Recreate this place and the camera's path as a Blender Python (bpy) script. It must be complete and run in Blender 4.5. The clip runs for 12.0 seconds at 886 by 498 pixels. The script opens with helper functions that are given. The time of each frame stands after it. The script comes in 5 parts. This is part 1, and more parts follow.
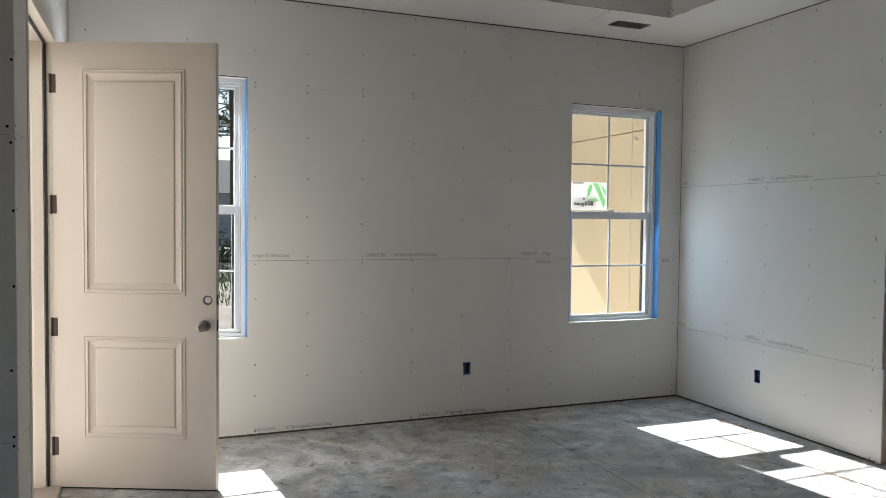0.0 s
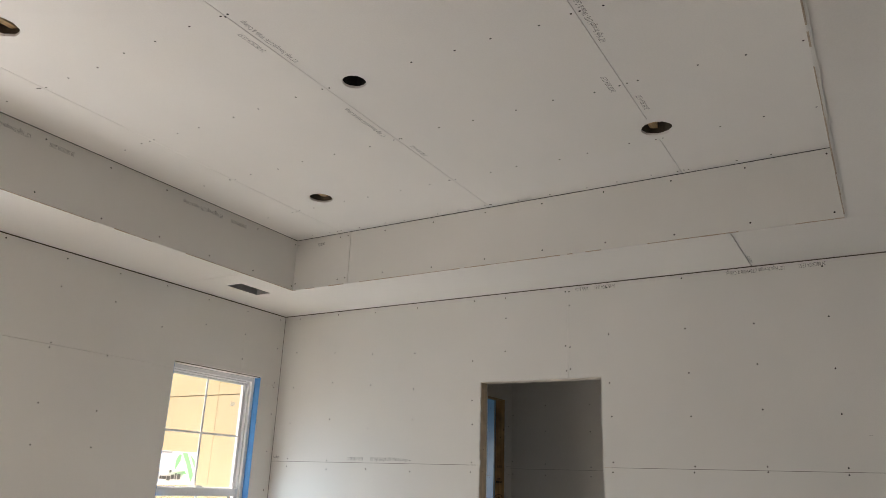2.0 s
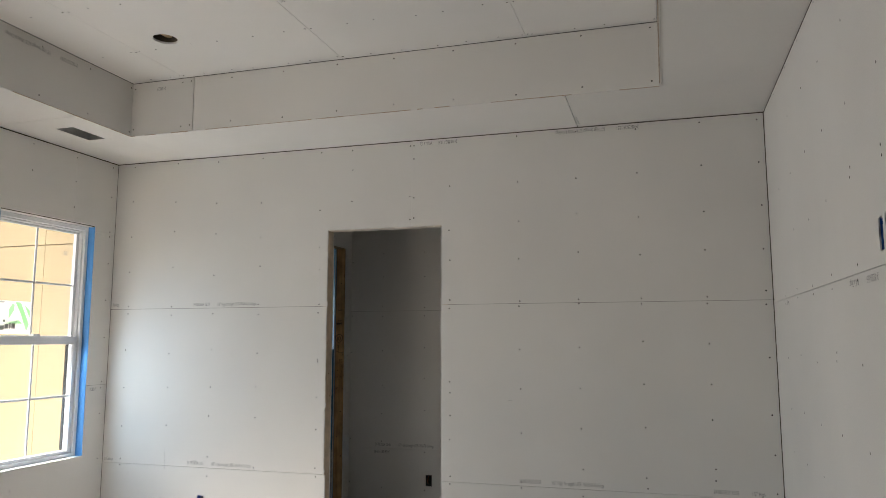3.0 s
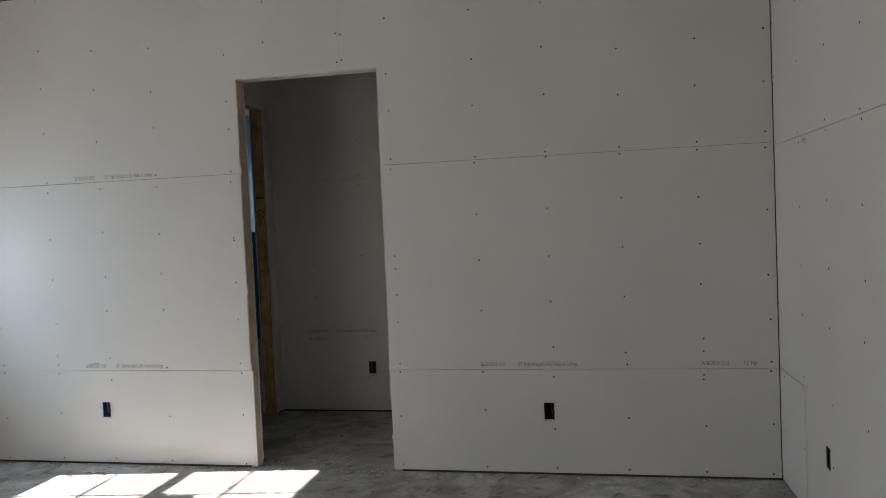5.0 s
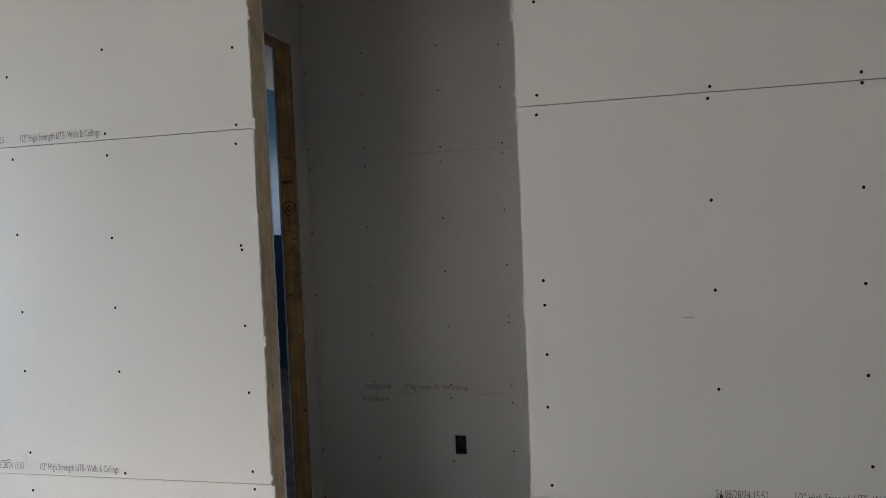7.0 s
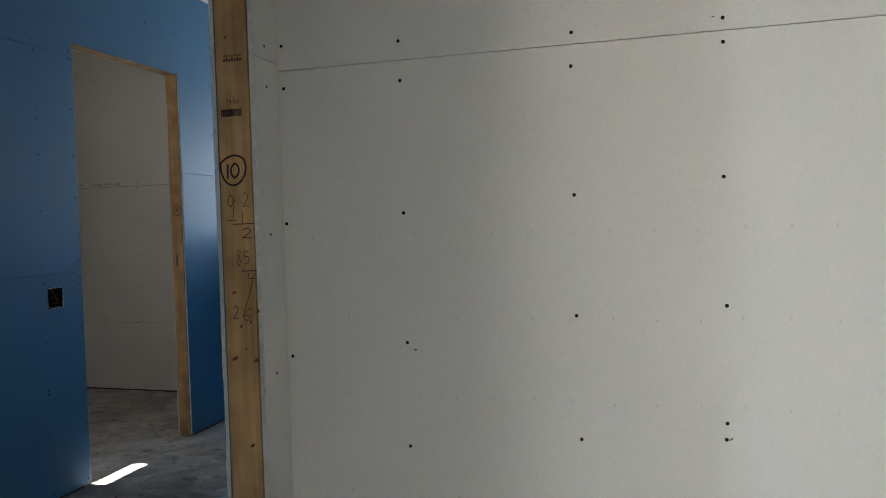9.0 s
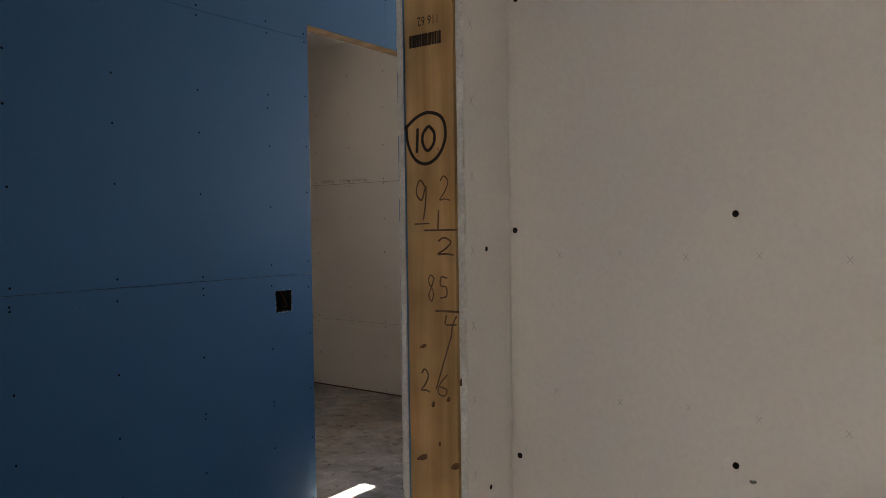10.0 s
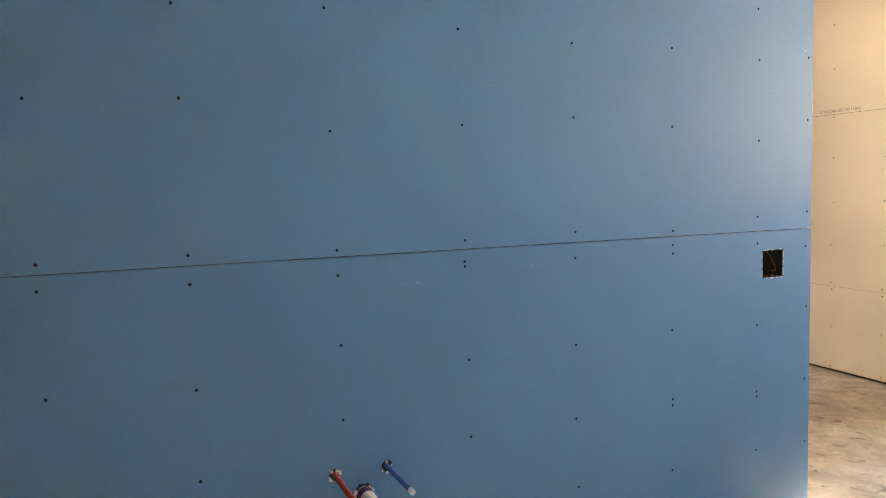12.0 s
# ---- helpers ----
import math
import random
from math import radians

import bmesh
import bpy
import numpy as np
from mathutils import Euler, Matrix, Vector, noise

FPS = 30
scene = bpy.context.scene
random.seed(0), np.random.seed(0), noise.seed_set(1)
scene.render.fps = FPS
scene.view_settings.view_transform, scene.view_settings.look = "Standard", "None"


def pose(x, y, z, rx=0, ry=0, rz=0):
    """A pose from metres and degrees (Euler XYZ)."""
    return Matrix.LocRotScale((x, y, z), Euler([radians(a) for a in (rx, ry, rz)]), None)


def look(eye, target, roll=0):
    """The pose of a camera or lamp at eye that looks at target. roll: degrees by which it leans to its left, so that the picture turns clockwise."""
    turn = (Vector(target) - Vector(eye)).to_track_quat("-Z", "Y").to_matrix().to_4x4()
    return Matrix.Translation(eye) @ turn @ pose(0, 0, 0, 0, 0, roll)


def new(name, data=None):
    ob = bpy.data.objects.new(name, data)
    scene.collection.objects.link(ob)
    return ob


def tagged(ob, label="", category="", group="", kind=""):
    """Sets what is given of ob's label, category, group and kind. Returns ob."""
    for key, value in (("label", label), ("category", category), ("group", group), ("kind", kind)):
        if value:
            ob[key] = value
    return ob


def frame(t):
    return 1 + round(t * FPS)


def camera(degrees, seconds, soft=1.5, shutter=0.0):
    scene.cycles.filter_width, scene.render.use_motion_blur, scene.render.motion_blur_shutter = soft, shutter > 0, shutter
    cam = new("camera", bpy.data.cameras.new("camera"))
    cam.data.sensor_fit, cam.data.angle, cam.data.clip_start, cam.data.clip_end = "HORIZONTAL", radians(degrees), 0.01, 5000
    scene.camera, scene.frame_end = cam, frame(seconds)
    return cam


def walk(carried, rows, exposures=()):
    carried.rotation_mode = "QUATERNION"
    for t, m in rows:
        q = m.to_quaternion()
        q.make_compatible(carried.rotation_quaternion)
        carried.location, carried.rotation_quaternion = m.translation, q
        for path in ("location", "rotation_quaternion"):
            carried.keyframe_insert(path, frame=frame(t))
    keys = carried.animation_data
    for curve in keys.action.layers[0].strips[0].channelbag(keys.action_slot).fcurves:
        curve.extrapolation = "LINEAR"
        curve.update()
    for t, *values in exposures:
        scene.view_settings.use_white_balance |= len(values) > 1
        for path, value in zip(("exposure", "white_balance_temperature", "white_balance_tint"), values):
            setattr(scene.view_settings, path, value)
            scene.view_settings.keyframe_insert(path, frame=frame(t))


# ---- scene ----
cam = camera(62.3, 12.0, soft=0.65)
PATH = [
    (0, (-4.249, -5.194, 1.509), (-3.52, -3.333, 1.435), 0.6),
    (0.5, (-4.24, -5.005, 1.528), (-3.221, -3.286, 1.617), 1.7),
    (1, (-4.209, -4.776, 1.602), (-2.907, -3.291, 1.917), 1.7),
    (1.5, (-4.365, -4.487, 1.7), (-2.87, -3.264, 2.217), 0.9),
    (2, (-4.682, -4.425, 1.681), (-3.056, -3.437, 2.296), 2.1),
    (2.5, (-4.921, -4.365, 1.644), (-3.153, -3.589, 2.17), 1.5),
    (3, (-4.981, -4.339, 1.572), (-3.081, -3.768, 1.821), 0.0),
    (3.5, (-4.954, -4.349, 1.514), (-2.988, -3.99, 1.583), -1.1),
    (3.7, (-4.929, -4.368, 1.508), (-2.951, -4.07, 1.538), -1.3),
    (5.3, (-3.934, -3.879, 1.477), (-1.982, -3.457, 1.372), -2.7),
    (5.5, (-3.762, -3.788, 1.475), (-1.816, -3.338, 1.366), -2.7),
    (6, (-3.262, -3.564, 1.494), (-1.325, -3.072, 1.402), -2.9),
    (6.5, (-2.773, -3.292, 1.494), (-0.832, -2.815, 1.418), -2.8),
    (6.7, (-2.578, -3.219, 1.486), (-0.635, -2.753, 1.415), -2.7),
    (8.3, (-0.921, -2.647, 1.456), (1.019, -2.159, 1.426), -1.6),
    (8.5, (-0.744, -2.575, 1.464), (1.196, -2.094, 1.411), -1.5),
    (9, (-0.317, -2.432, 1.46), (1.604, -1.881, 1.386), -1.6),
    (9.5, (0.095, -2.331, 1.475), (1.933, -1.546, 1.413), -1.3),
    (10, (0.402, -2.091, 1.475), (2.029, -0.929, 1.41), -0.8),
    (10.5, (0.65, -1.803, 1.471), (1.934, -0.272, 1.38), -1.2),
    (11, (0.7, -1.54, 1.47), (1.684, 0.197, 1.352), -2.0),
    (11.5, (0.699, -1.512, 1.462), (1.487, 0.32, 1.314), -2.2),
    (12, (0.699, -1.436, 1.449), (1.441, 0.413, 1.274), -1.8),
]
EXPOSURES = [(0, 1.82, 6350, 10), (0.5, 1.62, 6650, 11), (1.0, 2.07, 6950, 14), (1.5, 2.52, 7100, 15), (2.5, 2.62, 6950, 14), (3.0, 2.55, 6850, 13), (3.5, 2.08, 6750, 13), (5.3, 2.0, 6650, 13), (6.0, 2.04, 6650, 13), (6.7, 2.24, 6650, 14),
             (8.4, 3.5, 6250, 10), (9.0, 4.3, 6350, 9), (9.5, 4.48, 6700, 13), (10.0, 4.5, 7450, 19), (10.5, 5.55, 7500, 17), (11.0, 6.6, 7600, 14), (11.5, 7.08, 9400, 18), (12, 7.2, 10800, 21)]
walk(cam, [(t, look(eye, target, roll)) for t, eye, target, roll in PATH], EXPOSURES)

# ---- world, sun and daylight ----
world = bpy.data.worlds.new("sky")
scene.world = world
world.use_nodes = True
wn = world.node_tree
sky = wn.nodes.new("ShaderNodeTexSky")
sky.sky_type = "NISHITA"
sky.sun_disc = False
sky.sun_elevation = radians(44)
sky.sun_rotation = radians(-6)
wn.links.new(sky.outputs[0], wn.nodes["Background"].inputs[0])
wn.nodes["Background"].inputs[1].default_value = 0.05
sun = new("sun", bpy.data.lights.new("sun", "SUN"))
sun.data.energy, sun.data.angle, sun.data.color = 5.0, radians(0.5), (1.0, 0.985, 0.965)
sun.matrix_world = look((0, 0, 0), (0.115, -1.0, -0.97))


def area_lamp(name, eye, target, w, h, watts, color=(0.86, 0.93, 1.0)):
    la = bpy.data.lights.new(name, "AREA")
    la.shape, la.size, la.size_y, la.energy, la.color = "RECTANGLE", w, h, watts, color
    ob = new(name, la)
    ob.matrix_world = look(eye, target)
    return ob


# daylight standing in the window openings and in the open doorways, and two fill lamps
area_lamp("daylight_window", (-0.66, 0.155, 1.2), (-0.74, -1, 0.85), 0.8, 0.95, 2.4, (0.52, 0.76, 1.0))
area_lamp("daylight_window", (-4.1, 0.155, 1.5), (-4.0, -1, 1.38), 0.8, 1.5, 7.4, (0.86, 0.93, 1.0))
area_lamp("daylight_door", (-5.0, -1.1, 1.25), (-4.0, -1.1, 1.15), 0.85, 2.2, 1.6, (1.0, 0.95, 0.88))
# fill lamps at unseen hall and west openings, added to brighten bedroom and passage
area_lamp("hall_fill_lamp", (-4.2, -7.6, 1.5), (-3.9, 0, 1.5), 2.2, 1.9, 0.75, (1.0, 0.98, 0.95))
area_lamp("west_fill_lamp", (-7.3, -3.3, 1.55), (0, -3.0, 1.4), 0.7, 1.2, 0.2, (0.97, 0.98, 1.0))
area_lamp("daylight_bath_window", (6.33, 0.03, 1.87), (5.0, 0.05, 1.82), 1.1, 1.1, 1.8, (1.0, 0.98, 0.95))
area_lamp("daylight_closet_window", (2.75, 3.15, 2.35), (2.75, 2, 1.9), 1.0, 0.16, 0.8, (1.0, 0.93, 0.85))


# ---- materials ----
def mat(name, base, rough=0.8, var=0.06, scale=3.0, fine=120.0, fvar=0.04, bump=0.05, metal=0.0, spec=0.3, island=0.0):
    """A painted or natural surface: colour, broad blotches, fine grain and a fine relief."""
    m = bpy.data.materials.new(name)
    m.use_nodes = True
    nt = m.node_tree
    b = nt.nodes["Principled BSDF"]
    b.inputs["Roughness"].default_value, b.inputs["Metallic"].default_value = rough, metal
    b.inputs["Specular IOR Level"].default_value = spec
    co = nt.nodes.new("ShaderNodeTexCoord")
    n1 = nt.nodes.new("ShaderNodeTexNoise")
    n1.inputs["Scale"].default_value, n1.inputs["Detail"].default_value = scale, 6
    n2 = nt.nodes.new("ShaderNodeTexNoise")
    n2.inputs["Scale"].default_value, n2.inputs["Detail"].default_value = fine, 3
    nt.links.new(co.outputs["Object"], n1.inputs["Vector"])
    nt.links.new(co.outputs["Object"], n2.inputs["Vector"])
    r1 = nt.nodes.new("ShaderNodeMapRange")
    r1.inputs[1].default_value, r1.inputs[2].default_value = 0.3, 0.7
    r1.inputs[3].default_value, r1.inputs[4].default_value = 1 - var, 1 + var
    nt.links.new(n1.outputs["Fac"], r1.inputs[0])
    r2 = nt.nodes.new("ShaderNodeMapRange")
    r2.inputs[1].default_value, r2.inputs[2].default_value = 0.3, 0.7
    r2.inputs[3].default_value, r2.inputs[4].default_value = 1 - fvar, 1 + fvar
    nt.links.new(n2.outputs["Fac"], r2.inputs[0])
    mu = nt.nodes.new("ShaderNodeMath")
    mu.operation = "MULTIPLY"
    nt.links.new(r1.outputs[0], mu.inputs[0])
    nt.links.new(r2.outputs[0], mu.inputs[1])
    last = mu.outputs[0]
    if island:
        inf = nt.nodes.new("ShaderNodeObjectInfo")
        r3 = nt.nodes.new("ShaderNodeMapRange")
        r3.inputs[3].default_value, r3.inputs[4].default_value = 1 - island, 1 + island
        nt.links.new(inf.outputs["Random"], r3.inputs[0])
        mi = nt.nodes.new("ShaderNodeMath")
        mi.operation = "MULTIPLY"
        nt.links.new(last, mi.inputs[0])
        nt.links.new(r3.outputs[0], mi.inputs[1])
        last = mi.outputs[0]
    sc = nt.nodes.new("ShaderNodeVectorMath")
    sc.operation = "SCALE"
    sc.inputs[0].default_value = base
    nt.links.new(last, sc.inputs["Scale"])
    nt.links.new(sc.outputs[0], b.inputs["Base Color"])
    if bump:
        bp = nt.nodes.new("ShaderNodeBump")
        bp.inputs["Strength"].default_value, bp.inputs["Distance"].default_value = bump, 0.002
        nt.links.new(n2.outputs["Fac"], bp.inputs["Height"])
        nt.links.new(bp.outputs[0], b.inputs["Normal"])
    return m


def wood_mat(name, a, c, along="Z"):
    """Sawn softwood: grain stretched along one axis, knots and grey handling marks."""
    m = bpy.data.materials.new(name)
    m.use_nodes = True
    nt = m.node_tree
    b = nt.nodes["Principled BSDF"]
    b.inputs["Roughness"].default_value = 0.75
    b.inputs["Specular IOR Level"].default_value = 0.25
    co = nt.nodes.new("ShaderNodeTexCoord")
    mp = nt.nodes.new("ShaderNodeMapping")
    mp.inputs["Scale"].default_value = (14, 14, 0.7) if along == "Z" else ((0.7, 14, 14) if along == "X" else (14, 0.7, 14))
    nt.links.new(co.outputs["Object"], mp.inputs[0])
    n1 = nt.nodes.new("ShaderNodeTexNoise")
    n1.inputs["Scale"].default_value, n1.inputs["Detail"].default_value, n1.inputs["Distortion"].default_value = 4.0, 5, 0.6
    nt.links.new(mp.outputs[0], n1.inputs["Vector"])
    cr = nt.nodes.new("ShaderNodeValToRGB")
    cr.color_ramp.elements[0].position, cr.color_ramp.elements[1].position = 0.3, 0.68
    cr.color_ramp.elements[0].color, cr.color_ramp.elements[1].color = (*c, 1), (*a, 1)
    nt.links.new(n1.outputs["Fac"], cr.inputs[0])
    vo = nt.nodes.new("ShaderNodeTexVoronoi")
    vo.inputs["Scale"].default_value = 3.0
    mp2 = nt.nodes.new("ShaderNodeMapping")
    mp2.inputs["Scale"].default_value = (2.4, 2.4, 1.4)
    nt.links.new(co.outputs["Object"], mp2.inputs[0])
    nt.links.new(mp2.outputs[0], vo.inputs["Vector"])
    kr = nt.nodes.new("ShaderNodeMapRange")
    kr.inputs[1].default_value, kr.inputs[2].default_value = 0.025, 0.06
    kr.inputs[3].default_value, kr.inputs[4].default_value = 0.38, 1.0
    nt.links.new(vo.outputs["Distance"], kr.inputs[0])
    n3 = nt.nodes.new("ShaderNodeTexNoise")
    n3.inputs["Scale"].default_value, n3.inputs["Detail"].default_value = 9.0, 4
    nt.links.new(co.outputs["Object"], n3.inputs["Vector"])
    r3 = nt.nodes.new("ShaderNodeMapRange")
    r3.inputs[1].default_value, r3.inputs[2].default_value = 0.3, 0.7
    r3.inputs[3].default_value, r3.inputs[4].default_value = 0.7, 1.14
    nt.links.new(n3.outputs["Fac"], r3.inputs[0])
    mu = nt.nodes.new("ShaderNodeMath")
    mu.operation = "MULTIPLY"
    nt.links.new(kr.outputs[0], mu.inputs[0])
    nt.links.new(r3.outputs[0], mu.inputs[1])
    sc = nt.nodes.new("ShaderNodeVectorMath")
    sc.operation = "SCALE"
    nt.links.new(cr.outputs[0], sc.inputs[0])
    nt.links.new(mu.outputs[0], sc.inputs["Scale"])
    nt.links.new(sc.outputs[0], b.inputs["Base Color"])
    bp = nt.nodes.new("ShaderNodeBump")
    bp.inputs["Strength"].default_value, bp.inputs["Distance"].default_value = 0.25, 0.002
    nt.links.new(n1.outputs["Fac"], bp.inputs["Height"])
    nt.links.new(bp.outputs[0], b.inputs["Normal"])
    return m


def concrete_mat():
    """A trowelled slab, dusty and stained: broad clouds, trowel blotches, dark specks and mud marks."""
    m = bpy.data.materials.new("concrete_slab")
    m.use_nodes = True
    nt = m.node_tree
    b = nt.nodes["Principled BSDF"]
    b.inputs["Specular IOR Level"].default_value = 0.35
    co = nt.nodes.new("ShaderNodeTexCoord")

    def noise_range(scale, detail, lo, hi, a, c, dist=0.0):
        n = nt.nodes.new("ShaderNodeTexNoise")
        n.inputs["Scale"].default_value, n.inputs["Detail"].default_value, n.inputs["Distortion"].default_value = scale, detail, dist
        nt.links.new(co.outputs["Object"], n.inputs["Vector"])
        r = nt.nodes.new("ShaderNodeMapRange")
        for i, v in enumerate((lo, hi, a, c)):
            r.inputs[i + 1].default_value = v
        nt.links.new(n.outputs["Fac"], r.inputs[0])
        return r.outputs[0], n

    def times(p, q):
        k = nt.nodes.new("ShaderNodeMath")
        k.operation = "MULTIPLY"
        nt.links.new(p, k.inputs[0])
        nt.links.new(q, k.inputs[1])
        return k.outputs[0]

    broad, _ = noise_range(0.8, 6, 0.35, 0.65, 0.82, 1.12, 0.4)
    blot, n2 = noise_range(3.4, 10, 0.36, 0.64, 0.64, 1.18, 1.6)
    fine, n3 = noise_range(38, 8, 0.3, 0.7, 0.86, 1.1, 0.5)
    speck, _ = noise_range(13, 6, 0.3, 0.42, 0.5, 1.0, 0.8)
    pale, _ = noise_range(13, 5, 0.62, 0.72, 1.0, 1.35, 1.2)
    tone = times(times(times(broad, blot), times(fine, speck)), pale)
    rust, _ = noise_range(1.9, 8, 0.44, 0.62, 0.0, 1.0, 1.2)
    mix = nt.nodes.new("ShaderNodeMix")
    mix.data_type = "RGBA"
    mix.inputs[6].default_value, mix.inputs[7].default_value = (0.51, 0.508, 0.495, 1), (0.455, 0.418, 0.375, 1)
    nt.links.new(rust, mix.inputs[0])
    sc = nt.nodes.new("ShaderNodeVectorMath")
    sc.operation = "SCALE"
    nt.links.new(mix.outputs[2], sc.inputs[0])
    nt.links.new(tone, sc.inputs["Scale"])
    nt.links.new(sc.outputs[0], b.inputs["Base Color"])
    rr = nt.nodes.new("ShaderNodeMapRange")
    rr.inputs[1].default_value, rr.inputs[2].default_value, rr.inputs[3].default_value, rr.inputs[4].default_value = 0.35, 0.65, 0.5, 0.85
    nt.links.new(n2.outputs["Fac"], rr.inputs[0])
    nt.links.new(rr.outputs[0], b.inputs["Roughness"])
    bp = nt.nodes.new("ShaderNodeBump")
    bp.inputs["Strength"].default_value, bp.inputs["Distance"].default_value = 0.25, 0.004
    nt.links.new(n3.outputs["Fac"], bp.inputs["Height"])
    nt.links.new(bp.outputs[0], b.inputs["Normal"])
    return m


def glass_mat():
    """Thin window glass: clear, with a reflecting coat."""
    m = bpy.data.materials.new("window_glass")
    m.use_nodes = True
    nt = m.node_tree
    out = nt.nodes["Material Output"]
    tr = nt.nodes.new("ShaderNodeBsdfTransparent")
    tr.inputs[0].default_value = (0.93, 0.95, 0.95, 1)
    gl = nt.nodes.new("ShaderNodeBsdfGlossy")
    gl.inputs["Roughness"].default_value = 0.02
    lw = nt.nodes.new("ShaderNodeLayerWeight")
    lw.inputs[0].default_value = 0.5
    pw = nt.nodes.new("ShaderNodeMath")
    pw.operation = "POWER"
    pw.inputs[1].default_value = 4.0
    nt.links.new(lw.outputs["Facing"], pw.inputs[0])
    fr = nt.nodes.new("ShaderNodeMath")
    fr.operation = "MULTIPLY_ADD"
    fr.inputs[1].default_value, fr.inputs[2].default_value = 0.6, 0.03
    nt.links.new(pw.outputs[0], fr.inputs[0])
    mx = nt.nodes.new("ShaderNodeMixShader")
    nt.links.new(fr.outputs[0], mx.inputs[0])
    nt.links.new(tr.outputs[0], mx.inputs[1])
    nt.links.new(gl.outputs[0], mx.inputs[2])
    nt.links.new(mx.outputs[0], out.inputs[0])
    return m


DRYWALL = mat("drywall_paper", (0.70, 0.68, 0.645), 0.85, 0.035, 1.3, 160, 0.03, 0.03, island=0.018)
CEILWALL = mat("ceiling_drywall", (0.74, 0.715, 0.68), 0.85, 0.03, 1.1, 160, 0.02, 0.03)
BLUEWALL = mat("moisture_drywall_blue", (0.088, 0.245, 0.42), 0.55, 0.05, 1.5, 140, 0.05, 0.05, spec=0.4, island=0.02)
GYPSUM = mat("gypsum_core", (0.70, 0.69, 0.66), 0.95, 0.12, 40, 220, 0.12, 0.4)
STUD = wood_mat("stud_lumber", (0.68, 0.43, 0.205), (0.52, 0.30, 0.125))
PALE_HEADER = wood_mat("pale_header_lumber", (0.80, 0.74, 0.65), (0.64, 0.57, 0.48), "Y")
STUD_GREY = wood_mat("weathered_stud", (0.70, 0.57, 0.42), (0.57, 0.45, 0.32))
STUD_X = wood_mat("header_lumber", (0.58, 0.42, 0.25), (0.42, 0.27, 0.14), "X")
STUD_Y = wood_mat("header_lumber_side", (0.58, 0.42, 0.25), (0.42, 0.27, 0.14), "Y")
# darker than bare lumber: shade of gaps and voids is put into the colour
FRAMING_SHADE = mat("framing_shade", (0.09, 0.07, 0.05), 0.9, 0.2, 5, 80, 0.1, 0.1)
CONCRETE = concrete_mat()
STUCCO = mat("yellow_stucco", (0.58, 0.475, 0.32), 0.9, 0.04, 2.0, 90, 0.06, 0.35)
VINYL = mat("white_vinyl", (0.78, 0.79, 0.80), 0.4, 0.02, 6, 200, 0.01, 0.0, spec=0.45)
DOORPAINT = mat("primed_door_paint", (0.68, 0.61, 0.53), 0.45, 0.02, 3, 130, 0.015, 0.02, spec=0.4)
JAMBPAINT = mat("primed_jamb_paint", (0.72, 0.66, 0.58), 0.5, 0.03, 5, 130, 0.02, 0.02)
BLUETAPE = mat("blue_flashing_tape", (0.09, 0.31, 0.66), 0.45, 0.08, 8, 90, 0.06, 0.1)
BLUEBOX = mat("blue_box_plastic", (0.012, 0.06, 0.24), 0.4, 0.08, 20, 90, 0.05, 0.02)
DARK = mat("black_steel", (0.022, 0.02, 0.019), 0.5, 0.1, 30, 120, 0.1, 0.05)
SCREW = mat("black_screw_steel", (0.012, 0.011, 0.01), 0.8, 0.1, 60, 200, 0.1, 0.0, spec=0.05)
INK = mat("grey_stamp_ink", (0.2, 0.195, 0.19), 0.9, 0.25, 60, 200, 0.2, 0.0)
PENCIL = mat("brown_pen_ink", (0.15, 0.09, 0.05), 0.7, 0.3, 60, 200, 0.2, 0.0)
KRAFT = mat("brown_kraft_paper", (0.45, 0.37, 0.29), 0.9, 0.2, 30, 200, 0.15, 0.1)
KNOT = mat("wood_knot", (0.15, 0.07, 0.033), 0.7, 0.3, 80, 300, 0.2, 0.05)
MARKER = mat("black_marker_ink", (0.035, 0.025, 0.02), 0.7, 0.2, 60, 200, 0.1, 0.0)
NICKEL = mat("brushed_nickel", (0.30, 0.27, 0.245), 0.3, 0.05, 30, 200, 0.03, 0.0, metal=1.0)
BRONZE = mat("dark_bronze_hinge", (0.07, 0.055, 0.045), 0.45, 0.1, 30, 200, 0.05, 0.02, metal=0.6)
GALV = mat("galvanised_duct", (0.36, 0.36, 0.35), 0.5, 0.12, 12, 90, 0.06, 0.05, metal=0.5)
PEXRED = mat("red_pex_pipe", (0.42, 0.045, 0.03), 0.4, 0.08, 20, 120, 0.05, 0.0)
PEXBLUE = mat("blue_pex_pipe", (0.025, 0.09, 0.34), 0.4, 0.08, 20, 120, 0.05, 0.0)
PVC = mat("white_pvc_pipe", (0.74, 0.73, 0.69), 0.4, 0.04, 12, 120, 0.03, 0.0)
PURPLE = mat("purple_primer", (0.10, 0.03, 0.12), 0.5, 0.2, 30, 120, 0.05, 0.0)
COPPER = mat("bare_copper_wire", (0.5, 0.22, 0.1), 0.4, 0.1, 20, 100, 0.0, 0.0, metal=1.0)
WIRE = mat("yellow_cable_jacket", (0.55, 0.42, 0.12), 0.5, 0.05, 20, 100, 0.0, 0.0)
CORD = mat("brown_cord_rubber", (0.05, 0.035, 0.027), 0.55, 0.1, 20, 100, 0.05, 0.0)
PAPER = mat("white_sticker_paper", (0.75, 0.76, 0.74), 0.6, 0.03, 8, 100, 0.0, 0.0)
STICKGREEN = mat("green_print", (0.30, 0.62, 0.26), 0.6, 0.03, 8, 100, 0.0, 0.0)
